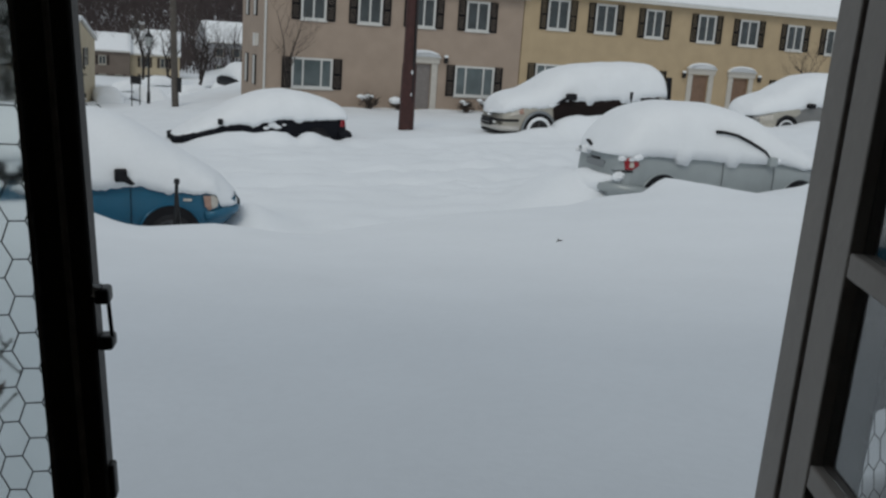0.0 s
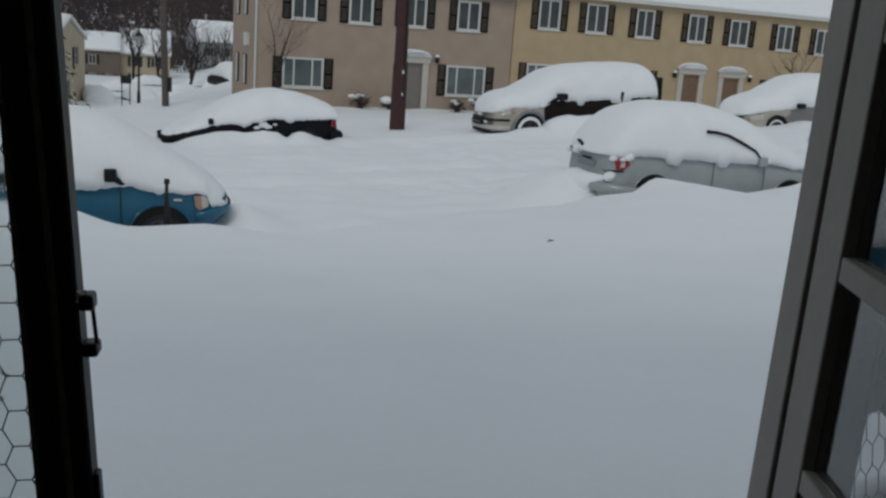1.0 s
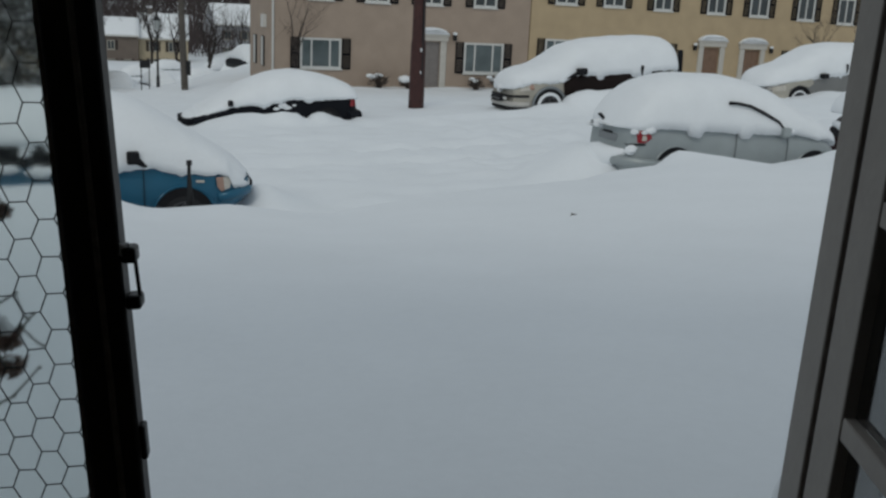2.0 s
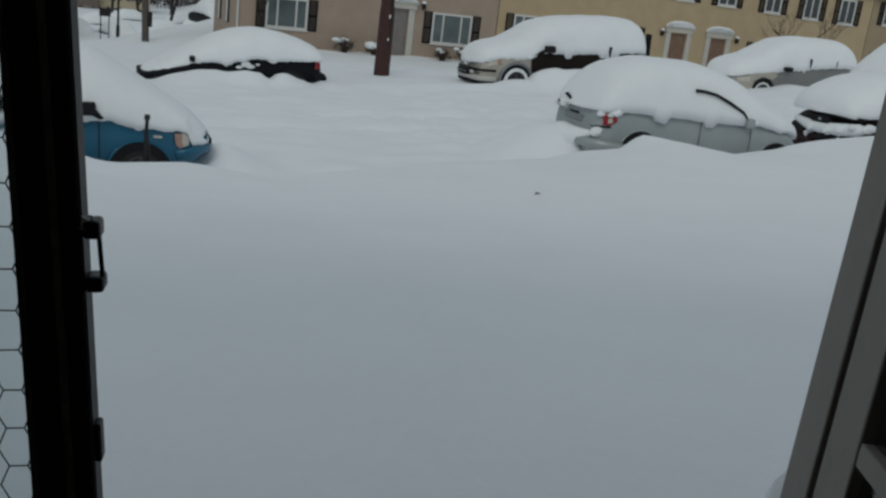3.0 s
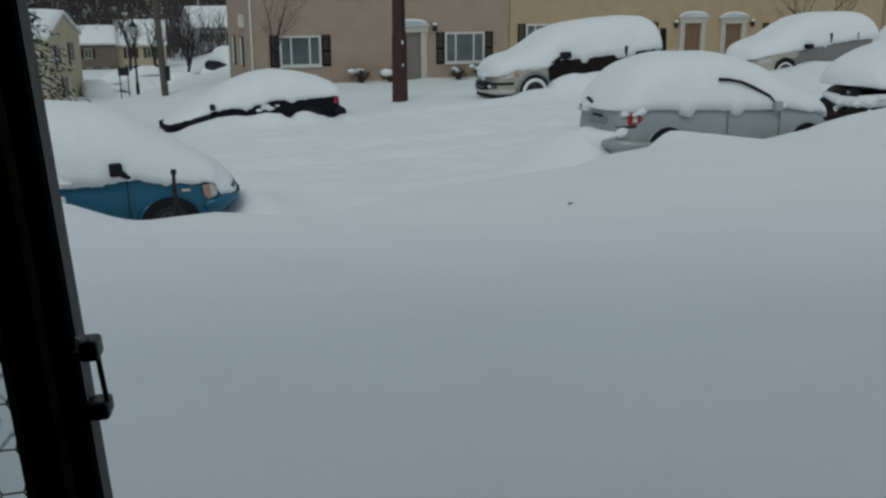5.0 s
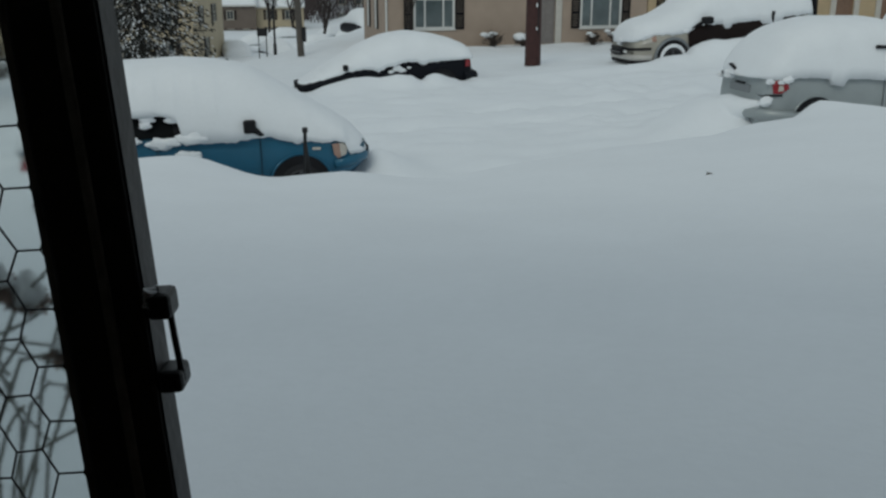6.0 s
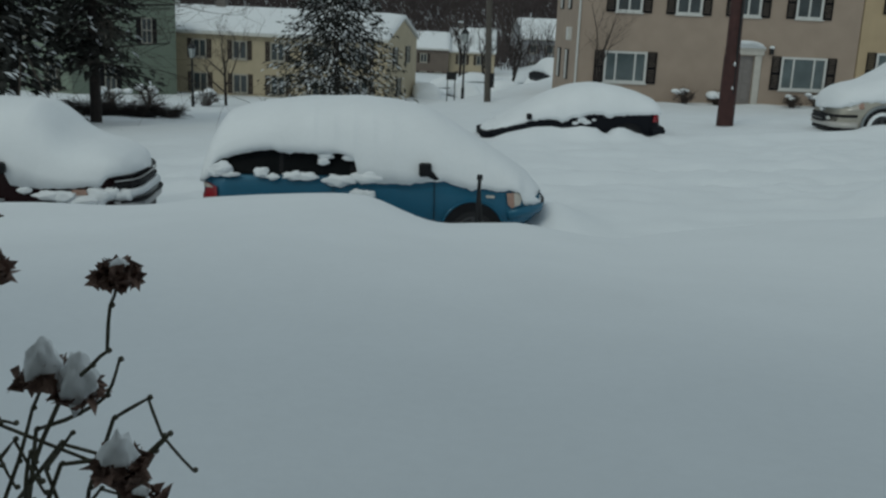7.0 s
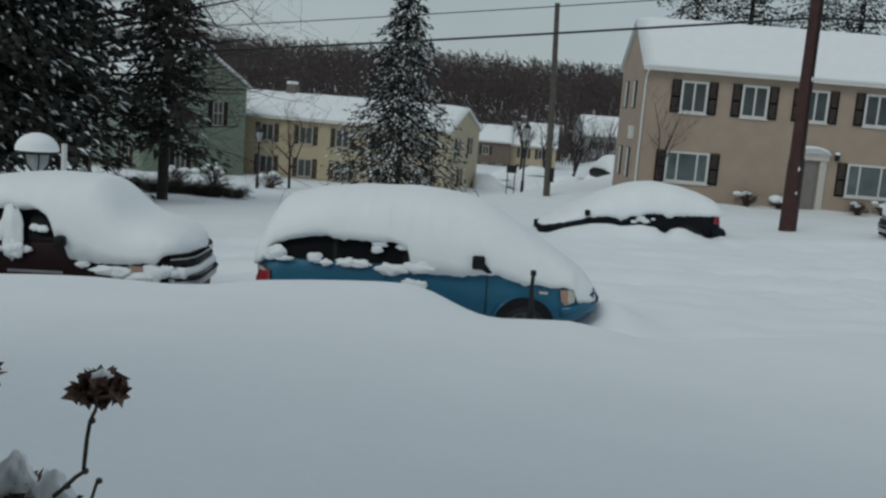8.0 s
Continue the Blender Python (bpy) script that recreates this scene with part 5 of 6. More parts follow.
# buried cars in the valley car park
for k, (u, v, turn) in enumerate(((1.0, 72, 20), (3.6, 68, 95), (6.8, 70, 100), (4.5, 84, 10), (9.0, 80, 15), (12.6, 78, 60), (8.2, 98, 12), (13.5, 100, 8), (17, 94, 80), (11.6, 60, 100))):
    z = level(u, v)
    me = st(u, v, z - 0.85, turn)
    c, side, panel, wheel, mirror, half = vehicle("buried_car", me, "car almost buried in snow in the far car park", 4.4, 1.75,
        [(0, 0.7), (0.05, 1.0), (0.7, 1.1), (1.3, 1.4), (2.3, 1.42), (3.2, 1.0), (4.2, 0.86), (4.4, 0.5)], [(0, 0.95), (3.0, 0.95), (4.4, 0.62)],
        (BLACK, SILVER, DARKRED)[k % 3], "buried cars in the valley")
    panel("side_window", [(1.0, 0.98), (1.4, 1.32), (2.4, 1.32), (3.0, 0.98)], CARGLASS, 0.012)
    snow_cover(me, "rounded snow heap on a buried car", 4.4, [(-0.1, 0.8, 0.6, 0.6, 0.7), (0.2, 1.4, 0.85, 0.85, 0.95), (1.2, 1.85, 0.95, 0.95, 1.0), (2.3, 1.85, 0.95, 0.95, 1.0), (3.2, 1.4, 0.9, 0.9, 0.95), (4.2, 1.1, 0.7, 0.7, 0.85), (4.5, 0.7, 0.5, 0.5, 0.5)], 1.75, 40.0 + k, 0.05)


# ---- street furniture ----
pole = thing("utility_pole", st(9.66, 26.0, level(9.66, 26) - 0.3), "tall reddish-brown wooden utility pole standing in snow", "pole")
part("shaft", tube([(0, 0, -0.5), (0.0, 0, 1.6), (-0.02, 0, 4.0), (-0.05, 0, 11.5)], [0.225, 0.205, 0.18, 0.13], 14), POLEWOOD, pole)
part("sleeve", tube([(0, 0, 0.2), (0, 0, 2.15), (0, 0, 2.3)], [0.237, 0.222, 0.205], 14), POLEWOOD, pole, "thicker repaired lower sleeve")
part("cross_arm", box((-1.2, -0.06, 10.4), (1.1, 0.06, 10.55), None, 0.01), POLEWOOD, pole)
part("cable_pipe", tube([(0.06, -0.2, 1.2), (0.05, -0.18, 9)], 0.03, 6), IRON, pole)
for z, r in ((2.0, 0.035), (1.35, 0.03), (4.4, 0.035)):
    b = bmesh.new()
    bmesh.ops.create_icosphere(b, subdivisions=2, radius=r)
    bmesh.ops.scale(b, vec=(0.7, 0.7, 1.9), verts=b.verts)
    bmesh.ops.translate(b, vec=(0.03 + 0.02 * math.sin(z * 9), -0.215, z), verts=b.verts)
    part("snow_tuft", b, CAPSNOW, pole, smooth=True)
far_pole = thing("utility_pole", st(4.6, 40.0, level(4.6, 40) - 0.3), "slender grey utility pole down the side road", "pole")
part("shaft", tube([(0, 0, -0.5), (-0.15, 0, 4.5), (-0.32, 0, 8.2)], [0.15, 0.125, 0.1], 10), GREYWOOD, far_pole)
part("sign_board", box((0.02, -0.18, 0.9), (0.2, -0.14, 1.5), None, 0.01), IRON, far_pole)


def sagging(a, b, sag, r, label):
    a, b = Vector(a), Vector(b)
    pts = [a.lerp(b, t) - Vector((0, 0, sag * 4 * t * (1 - t))) for t in np.linspace(0, 1, 24)]
    w = part("overhead_wire", tube(pts, r, 5), IRON, None)
    return tagged(w, label, "cable", "overhead wires")


for va, za, zb, sag, r in ((26, 4.5, 1.35, 0.1, 0.035), (26.1, 5.25, 2.2, 0.1, 0.016), (26.2, 6.3, 3.2, 0.1, 0.013)):
    sagging(STREET @ Vector((-20, va + 10, zb)), STREET @ Vector((9.66, va, za)), sag, r, "black overhead cable between utility poles")
    sagging(STREET @ Vector((9.66, va, za)), STREET @ Vector((48, va + 0.2, za + 1.6)), sag, r, "black overhead cable between utility poles")


def street_lamp(u, v, height, group="street lanterns"):
    z = level(u, v)
    h = thing("street_lamp", st(u, v, z), "black iron street lantern on a slim post", "lamp", group)
    part("post", tube([(0, 0, -0.4), (0, 0, 0.5), (0, 0, 0.55), (0, 0, height - 0.7)], [0.08, 0.075, 0.05, 0.04], 10), IRON, h)
    part("crossbar", tube([(-0.22, 0, height - 1.0), (0.22, 0, height - 1.0)], 0.018, 6), IRON, h)
    glass = bmesh.new()
    bmesh.ops.create_cone(glass, cap_ends=True, segments=6, radius1=0.11, radius2=0.17, depth=0.42)
    bmesh.ops.translate(glass, vec=(0, 0, height - 0.46), verts=glass.verts)
    part("lantern_glass", glass, CURTAIN, h, "frosted lantern glass")
    for k in range(6):
        a = 2 * math.pi * k / 6
        part("glazing_rib", tube([(0.115 * math.cos(a), 0.115 * math.sin(a), height - 0.68), (0.178 * math.cos(a), 0.178 * math.sin(a), height - 0.24)], 0.012, 4), IRON, h)
    part("lantern_roof", tube([(0, 0, height - 0.25), (0, 0, height - 0.2), (0, 0, height - 0.06), (0, 0, height + 0.12)], [0.2, 0.19, 0.07, 0.012], 8), IRON, h)
    return h


street_lamp(3.88, 44.0, 3.2)
street_lamp(-8.55, 45.0, 2.9)
sign = thing("sign_post", st(3.35, 43.6, level(3.35, 43.6)), "small dark sign on two thin posts by the lantern", "sign")
for x in (-0.22, 0.12):
    part("post", tube([(x, 0, -0.3), (x, 0, 1.35)], 0.025, 6), IRON, sign)
part("board", box((-0.28, -0.03, 0.95), (0.18, -0.003, 1.3), None, 0.01), IRON, sign)

# garden lamp beyond the dark saloon, with a dome of snow
glamp = thing("garden_lamp", st(-6.71, 16, -0.24), "black garden lamp post with a round dome of snow", "lamp")
part("post", tube([(0, 0, -1.8), (0, 0, 0.1)], 0.05, 10), IRON, glamp)
for k in range(6):
    a = 2 * math.pi * k / 6
    part("cage_rib", tube([(0.1 * math.cos(a), 0.1 * math.sin(a), 0.08), (0.2 * math.cos(a), 0.2 * math.sin(a), 0.2), (0.24 * math.cos(a), 0.24 * math.sin(a), 0.4)], 0.014, 5), IRON, glamp)
part("globe", tube([(0, 0, 0.08), (0, 0, 0.2), (0, 0, 0.36)], [0.09, 0.17, 0.19], 12), CURTAIN, glamp, "pale glass globe")
part("hood", tube([(0, 0, 0.38), (0, 0, 0.42), (0, 0, 0.5)], [0.34, 0.345, 0.3], 16), IRON, glamp)
dome = bmesh.new()
bmesh.ops.create_uvsphere(dome, u_segments=20, v_segments=12, radius=0.35)
bmesh.ops.bisect_plane(dome, geom=dome.verts[:] + dome.edges[:] + dome.faces[:], plane_co=(0, 0, 0), plane_no=(0, 0, -1), clear_outer=True)
bmesh.ops.scale(dome, vec=(1, 1, 0.85), verts=dome.verts)
bmesh.ops.translate(dome, vec=(0, 0, 0.424), verts=dome.verts)
part("snow_dome", dome, CAPSNOW, glamp, "round dome of snow", smooth=True)
birdbox = thing("signal_post", st(-6.85, 17.5, level(-6.85, 17.5)), "slim grey post beside the garden lamp", "post")
part("shaft", tube([(0, 0, -0.3), (0, 0, 2.1)], 0.05, 8), WHITE, birdbox)


# ---- trees ----
# Drooping branch end; the stem below it is added to carry it
branch_end = thing("drooping_branch_end", st(-6.9, 19, level(-6.9, 19)), "drooping bare branch end on a stem added down to the ground", "shrub")
cz = -level(-6.9, 19)
part("stem", tube([(-0.1, 0, -0.3), (-0.05, 0, cz - 0.4), (0.02, 0, cz + 0.35), (0.14, 0, cz + 0.38), (0.25, 0, cz + 0.09), (0.43, 0, cz - 0.32), (0.64, 0, cz - 0.59), (0.9, 0, cz - 1.02), (1.3, 0, cz - 1.24), (1.93, 0, cz - 1.26)], [0.02, 0.018, 0.016, 0.015, 0.014, 0.013, 0.012, 0.011, 0.009, 0.004], 6), TWIG, branch_end)
part("side_shoot", tube([(0.64, 0, cz - 0.59), (0.45, 0, cz - 0.64), (0.28, 0, cz - 0.65)], [0.01, 0.009, 0.004], 5), TWIG, branch_end)
part("side_shoot", tube([(1.2, 0, cz - 1.2), (1.32, 0, cz - 1.12), (1.43, 0, cz - 1.11)], [0.008, 0.007, 0.004], 5), TWIG, branch_end)

def branching(bm_limbs, bm_twigs, p, d, length, r, depth, rnd, droop=0.0):
    pts, radii = [p], [r]
    n = 4
    for k in range(n):
        d = (d + Vector((rnd.uniform(-1, 1), rnd.uniform(-1, 1), rnd.uniform(-0.5, 1) - droop)) * 0.16).normalized()
        p = p + d * length / n
        pts.append(p)
        radii.append(r * (1 - 0.6 * (k + 1) / n))
    tube(pts, radii, 5 if depth > 1 else 4, bm_limbs if depth > 1 else bm_twigs, False)
    if depth == 0:
        return
    for k in range(rnd.randint(3, 4)):
        i = rnd.randint(1, n)
        a = Vector((rnd.uniform(-1, 1), rnd.uniform(-1, 1), rnd.uniform(-0.2, 0.8) - droop)).normalized()
        branching(bm_limbs, bm_twigs, pts[i], (d * 0.55 + a * 0.75).normalized(), length * rnd.uniform(0.5, 0.75), max(radii[i] * 0.6, 0.006), depth - 1, rnd, droop)


def bare_tree(u, v, height, spread, label, seed, group="", trunks=1, r=0.12, depth=4):
    rnd = random.Random(seed)
    h = thing("bare_tree", st(u, v, level(u, v)), label, "tree", group)
    limbs, twigs = bmesh.new(), bmesh.new()
    for k in range(trunks):
        lean = Vector((rnd.uniform(-0.25, 0.25), rnd.uniform(-0.2, 0.2), 1)).normalized()
        base = Vector((rnd.uniform(-0.1, 0.1) * (trunks - 1), 0, -0.3))
        top = base + lean * height * 0.38
        tube([base, (base + top) / 2, top], [r, r * 0.85, r * 0.7], 8, limbs)
        for q in range(5):
            a = Vector((rnd.uniform(-1, 1) * spread, rnd.uniform(-1, 1) * spread, rnd.uniform(0.5, 1.3))).normalized()
            branching(limbs, twigs, top - lean * height * 0.05 * q, a, height * rnd.uniform(0.28, 0.42), r * 0.55, depth - 1, rnd)
    part("trunk", limbs, BARK, h)
    tagged(part("crown", twigs, TWIG, h), kind="stuff")
    return h


bare_tree(-7.5, 48, 5.2, 1.0, "small bare tree in front of the cream house", 11, r=0.08)
bare_tree(9.35, 39.6, 5.6, 0.35, "thin bare sapling against the tan wall", 21, r=0.05, depth=3)
bare_tree(36.4, 37.5, 5.4, 1.0, "bare tree in front of the yellow row house", 31, r=0.1)
for k, (u, v, h) in enumerate(((8.5, 100, 9), (11.5, 104, 8), (13.5, 97, 9.5), (15.5, 110, 10), (17.5, 102, 8), (10, 118, 10), (2, 105, 11), (-3, 98, 11), (-8, 104, 12))):
    bare_tree(u, v, h, 0.7, "bare dusted tree in the valley", 50 + k, "valley trees", r=0.16, depth=4)
for k, (u, v, h) in enumerate(((52, 62, 11), (50, 66, 12), (62, 70, 12), (47, 58, 10), (66.5, 46, 11))):
    bare_tree(u, v, h, 0.8, "tall bare tree beyond the row houses", 70 + k, "trees behind the row", r=0.2, depth=4)


def conifer(u, v, height, width, label, seed, boughs=70, lowest=0.12, snowy=0.5, droop=0.32, clump=1.0, density=26, layered=1.0):
    rnd = random.Random(seed)
    h = thing("conifer", st(u, v, level(u, v)), label, "tree")
    part("trunk", tube([(0, 0, -0.4), (0.05, 0, height * 0.5), (0, 0, height)], [height * 0.016, height * 0.011, 0.02], 9), BARK, h)
    limbs, vs, fs, sv, sf = bmesh.new(), [], [], [], []
    for k in range(boughs):
        t = lowest + (1 - lowest) * (k / boughs) ** 0.9
        a = k * 2.399 + rnd.uniform(-0.4, 0.4)
        L = width * (1 - t) ** 0.8 * rnd.uniform(0.65, 1.12) + 0.25
        p0 = Vector((0, 0, height * t))
        tip = p0 + Vector((L * math.cos(a), L * math.sin(a), -droop * L + 0.12 * L))
        mid = p0.lerp(tip, 0.5) + Vector((0, 0, 0.08 * L))
        tube([p0, mid, tip], [0.03 + 0.012 * L, 0.02 + 0.006 * L, 0.008], 4, limbs, False)
        for q in range(int(density * (0.35 + L / width))):
            s = rnd.uniform(0.15, 1.0)
            c = p0.lerp(mid, s * 2) if s < 0.5 else mid.lerp(tip, s * 2 - 1)
            c = c + Vector((rnd.gauss(0, 0.12 * L * (0.4 + s)), rnd.gauss(0, 0.12 * L * (0.4 + s)), rnd.uniform(-0.3, 0.06) * L * 0.6 * layered))
            out = Vector((math.cos(a) + rnd.gauss(0, 0.5), math.sin(a) + rnd.gauss(0, 0.5), rnd.gauss(-0.35, 0.35))).normalized()
            across = out.cross(Vector((rnd.gauss(0, 0.4), rnd.gauss(0, 0.4), 1))).normalized()
            up = across.cross(out)
            ln, wd = rnd.uniform(0.25, 0.5) * clump, rnd.uniform(0.05, 0.11) * clump
            snow = rnd.random() < snowy * 0.5
            V_, F_ = (sv, sf) if snow else (vs, fs)
            if snow:
                c = c + Vector((0, 0, 0.06))
                out = Vector((math.cos(a) + rnd.gauss(0, 0.3), math.sin(a) + rnd.gauss(0, 0.3), rnd.gauss(-0.3, 0.12))).normalized()
                across = out.cross(Vector((0, 0, 1))).normalized()
                up = across.cross(out)
                wd *= 0.62
                ln *= rnd.uniform(0.45, 1.1)
            n = len(V_)
            V_ += [c - out * ln * 0.5, c + across * wd + up * 0.02, c + out * ln * 0.5 - up * 0.05, c - across * wd + up * 0.02, c + up * wd * (0.9 if snow else 0.5), c - up * wd * 0.5]
            F_ += [(n, n + 1, n + 4), (n + 1, n + 2, n + 4), (n + 2, n + 3, n + 4), (n + 3, n, n + 4), (n + 1, n, n + 5), (n + 2, n + 1, n + 5), (n + 3, n + 2, n + 5), (n, n + 3, n + 5)]
    part("branchwork", limbs, BARK, h)
    tagged(raw("crown", vs, fs, NEEDLE, h), kind="stuff")
    ob = raw("branch_snow", sv, sf, CAPSNOW, h)
    ob["label"] = "snow caught on the boughs"
    tagged(ob, kind="stuff")
    return h


conifer(-2.2, 50, 12.0, 3.7, "tall dark spruce with snow on its boughs", 5, 120, 0.1, 0.62, 0.75, 0.8, 100, 0.45)
conifer(-13.6, 27.5, 12.0, 4.4, "large dark pine with patches of snow", 6, 190, 0.1, 0.26, 0.3, 1.0, 105, 0.8)
conifer(-12.3, 29.5, 12.0, 3.4, "dark pine with snow-dusted needles", 7, 150, 0.14, 0.26, 0.3, 1.0, 85, 0.8)
conifer(-9.1, 31.5, 12.0, 1.9, "slim dark pine before the green house", 8, 90, 0.16, 0.2, 0.4, 0.9, 60, 0.8)
for k, (u, v, h) in enumerate(((16.5, 66, 16.0), (20.5, 67, 18.0), (24.5, 66, 18.5), (28.5, 68, 19.0), (32.5, 66, 18.5), (37, 70, 19.0), (42, 68, 18.0), (48, 72, 18.0))):
    conifer(u, v, h, 5.4, "snow-laden evergreen behind the row of houses", 90 + k, 90, 0.3, 0.66, 0.3, 0.95, 52)

for k, (u, v) in enumerate(((64.5, 46.5), (69, 49), (75, 52))):
    conifer(u, v, 13, 3.8, "dark snowy evergreen beyond the end of the row", 120 + k, 100, 0.1, 0.4, 0.3, 1.2, 34)

# drooping bare boughs before the green house
rnd = random.Random(77)
boughs = thing("overhanging_boughs", st(-11.6, 33, level(-11.6, 33)), "bare drooping boughs of a roadside tree", "tree")
limbs, twigs = bmesh.new(), bmesh.new()
tube([(-0.6, 0, -0.4), (-0.5, 0, 4.0), (-0.3, 0, 9.0)], [0.17, 0.13, 0.08], 8, limbs)
for k in range(30):
    z = 1.9 + 0.27 * k
    branching(limbs, twigs, Vector((-0.5, 0, z)), Vector((rnd.uniform(0.6, 1), rnd.uniform(-0.6, 0.3), rnd.uniform(-0.1, 0.35))).normalized(), rnd.uniform(3.2, 5.4), 0.05 + 0.0016 * k, 3, rnd, 0.25)
part("trunk", limbs, BARK, boughs)
part("crown", twigs, TWIG, boughs)

# hedge bushes under the windows
for k, (u, v, r) in enumerate(((12.9, 39.7, 0.55), (14.3, 39.6, 0.5), (17.6, 39.7, 0.45), (18.6, 39.6, 0.5), (19.6, 39.7, 0.45), (-9.8, 41.6, 0.8), (-8.2, 46.5, 0.7), (-11.2, 41.0, 0.7))):
    rnd = random.Random(200 + k)
    z = level(u, v)
    b = thing("bush", st(u, v, z), "twiggy brown garden bush capped with snow", "bush", "garden bushes")
    tw = bmesh.new()
    for q in range(60):
        a, e = rnd.uniform(0, 6.28), rnd.uniform(0.2, 1.3)
        tip = Vector((r * math.cos(a) * math.cos(e), r * math.sin(a) * math.cos(e), r * 1.2 * math.sin(e)))
        tube([(0, 0, -0.15), tip * 0.5 + Vector((0, 0, 0.06)), tip], [0.016, 0.012, 0.006], 4, tw, False)
        for w in range(3):
            o = Vector((rnd.gauss(0, 1), rnd.gauss(0, 1), rnd.gauss(0.3, 1))) * r * 0.2
            tube([tip * 0.75, tip * 0.9 + o], [0.009, 0.005], 3, tw, False)
    tagged(part("twig_tangle", tw, TWIG, b), kind="stuff")
    cap = bmesh.new()
    for q in range(6):
        made = bmesh.ops.create_icosphere(cap, subdivisions=2, radius=r * rnd.uniform(0.2, 0.36) * (2.0 if k == 1 else 1.0))["verts"]
        o = Vector((rnd.gauss(0, 0.35) * r, rnd.gauss(0, 0.3) * r, r * rnd.uniform(0.75, 1.1)))
        for vv in made:
            vv.co = Vector((vv.co.x, vv.co.y, vv.co.z * 0.55)) * (1 + 0.3 * wob(vv.co.x * 4, vv.co.y * 4, q)) + o
    part("snow_cap", cap, CAPSNOW, b, smooth=True)

# bare dark brush under the pines
for k in range(9):
    rnd = random.Random(260 + k)
    u, v, r = -12.6 + 0.62 * k + rnd.uniform(-0.15, 0.15), 35.2 + rnd.uniform(-0.5, 0.8), rnd.uniform(0.8, 1.05)
    b = thing("bush", st(u, v, level(u, v)), "low dark leafless bush under the pines", "bush", "brush under the pines")
    tw = bmesh.new()
    for q in range(260):
        a, e = rnd.uniform(0, 6.28), rnd.uniform(0.0, 0.75)
        tip = Vector((r * math.cos(a) * math.cos(e), r * math.sin(a) * math.cos(e), r * math.sin(e))) * rnd.uniform(0.6, 1.0)
        tube([(rnd.uniform(-0.2, 0.2), 0, -0.15), tip * 0.5 + Vector((rnd.gauss(0, 0.1), rnd.gauss(0, 0.1), 0.12)), tip], [0.009, 0.008, 0.005], 3, tw, False)
    tagged(part("twig_tangle", tw, BARK, b), kind="stuff")

# wooded hillside
rnd = random.Random(99)
vs, fs = [], []
for k in range(7000):
    v = rnd.uniform(170, 430)
    u = rnd.uniform(-0.75, 0.62) * v + rnd.uniform(-10, 10)
    z = level(u, v)
    hgt = rnd.uniform(9, 15.5) * (1 + 0.25 * wob(u * 0.03, v * 0.03))
    c = STREET @ Vector((u, v, z))
    blades = [(0, 0, 0, 0.1, rnd.uniform(-0.4, 0.4), 0, hgt * 0.7)]
    for q in range(30):
        f = rnd.uniform(0.0, 1.0) ** 0.75
        b0 = hgt * (0.15 + 0.78 * f)
        wide = hgt * 0.17 * math.sqrt(max(0.02, 1 - (2 * f - 0.95) ** 2))
        x0, y0 = rnd.gauss(0, 0.6) * wide, rnd.gauss(0, 0.6) * wide
        blades.append((x0, y0, b0, 0.11, x0 * 1.3 + rnd.uniform(-0.9, 0.9), y0 + rnd.uniform(-0.8, 0.8), b0 + rnd.uniform(0.3, 1.4)))
    for x0, y0, z0, w, x1, y1, z1 in blades:
        n = len(vs)
        p, q = c + Vector((x0, y0, z0)), c + Vector((x1, y1, z1))
        vs += [p + Vector((-w, 0, -w)), p + Vector((w, 0, w)), p + Vector((0, w, 0)), q]
        fs += [(n, n + 1, n + 3), (n + 1, n + 2, n + 3), (n + 2, n, n + 3)]
woods = tagged(raw("woods", vs, fs, WOODS), "dark bare winter woods on the far hillside", "woods", kind="stuff")
# brush on the near valley slope
vs, fs = [], []
for k in range(2600):
    v = rnd.uniform(130, 176)
    u = rnd.uniform(-0.55, 0.16) * v + rnd.uniform(-6, 6)
    z = level(u, v)
    hgt = rnd.uniform(2.5, 7)
    c = STREET @ Vector((u, v, z))
    for q in range(6):
        n = len(vs)
        p = c + Vector((rnd.uniform(-0.5, 0.5), rnd.uniform(-0.5, 0.5), hgt * rnd.uniform(0, 0.5)))
        w = 0.06
        vs += [p + Vector((-w, 0, 0)), p + Vector((w, 0, 0)), p + Vector((0, w, 0)), p + Vector((rnd.uniform(-1.3, 1.3), rnd.uniform(-1, 1), hgt * rnd.uniform(0.3, 0.7)))]
        fs += [(n, n + 1, n + 3), (n + 1, n + 2, n + 3), (n + 2, n, n + 3)]
brush = tagged(raw("brushwood", vs, fs, WOODS), "tangled bare brush along the valley", "brush", kind="stuff")


# ---- entrance: hall, black wire door and grey glazed door ----
def slab(name, lo, hi, material, label, bevel=0.0):
    return tagged(part(name, box(lo, hi, None, bevel), material, None), label, "wall", kind="structure")


# Unseen hall round the camera; its enclosure keeps the door faces dark
slab("floor", (-1.25, -3.2, -0.1), (1.25, 0.05, 0.2), FLOORWOOD, "worn wooden hall floor")
slab("wall_west", (-1.35, -3.2, 0.2), (-1.2, 0.05, 2.35), PLASTER, "plain plaster hall wall")
slab("wall_east", (1.2, -3.2, 0.2), (1.35, -0.45, 2.35), PLASTER, "plain plaster hall wall")
slab("wall_south", (-1.35, -3.35, 0.2), (1.35, -3.2, 2.35), PLASTER, "plain plaster wall at the back of the hall")
slab("ceiling", (-1.35, -3.35, 2.35), (1.35, 0.05, 2.5), PLASTER, "plain plaster hall ceiling")
# Unseen outer walls, white so that they bounce light onto the near snow
slab("wall_front_left", (-7, -0.1, -0.5), (-1.2, 0.05, 5.5), WHITE, "unseen outer wall beside the entrance, white to bounce light")
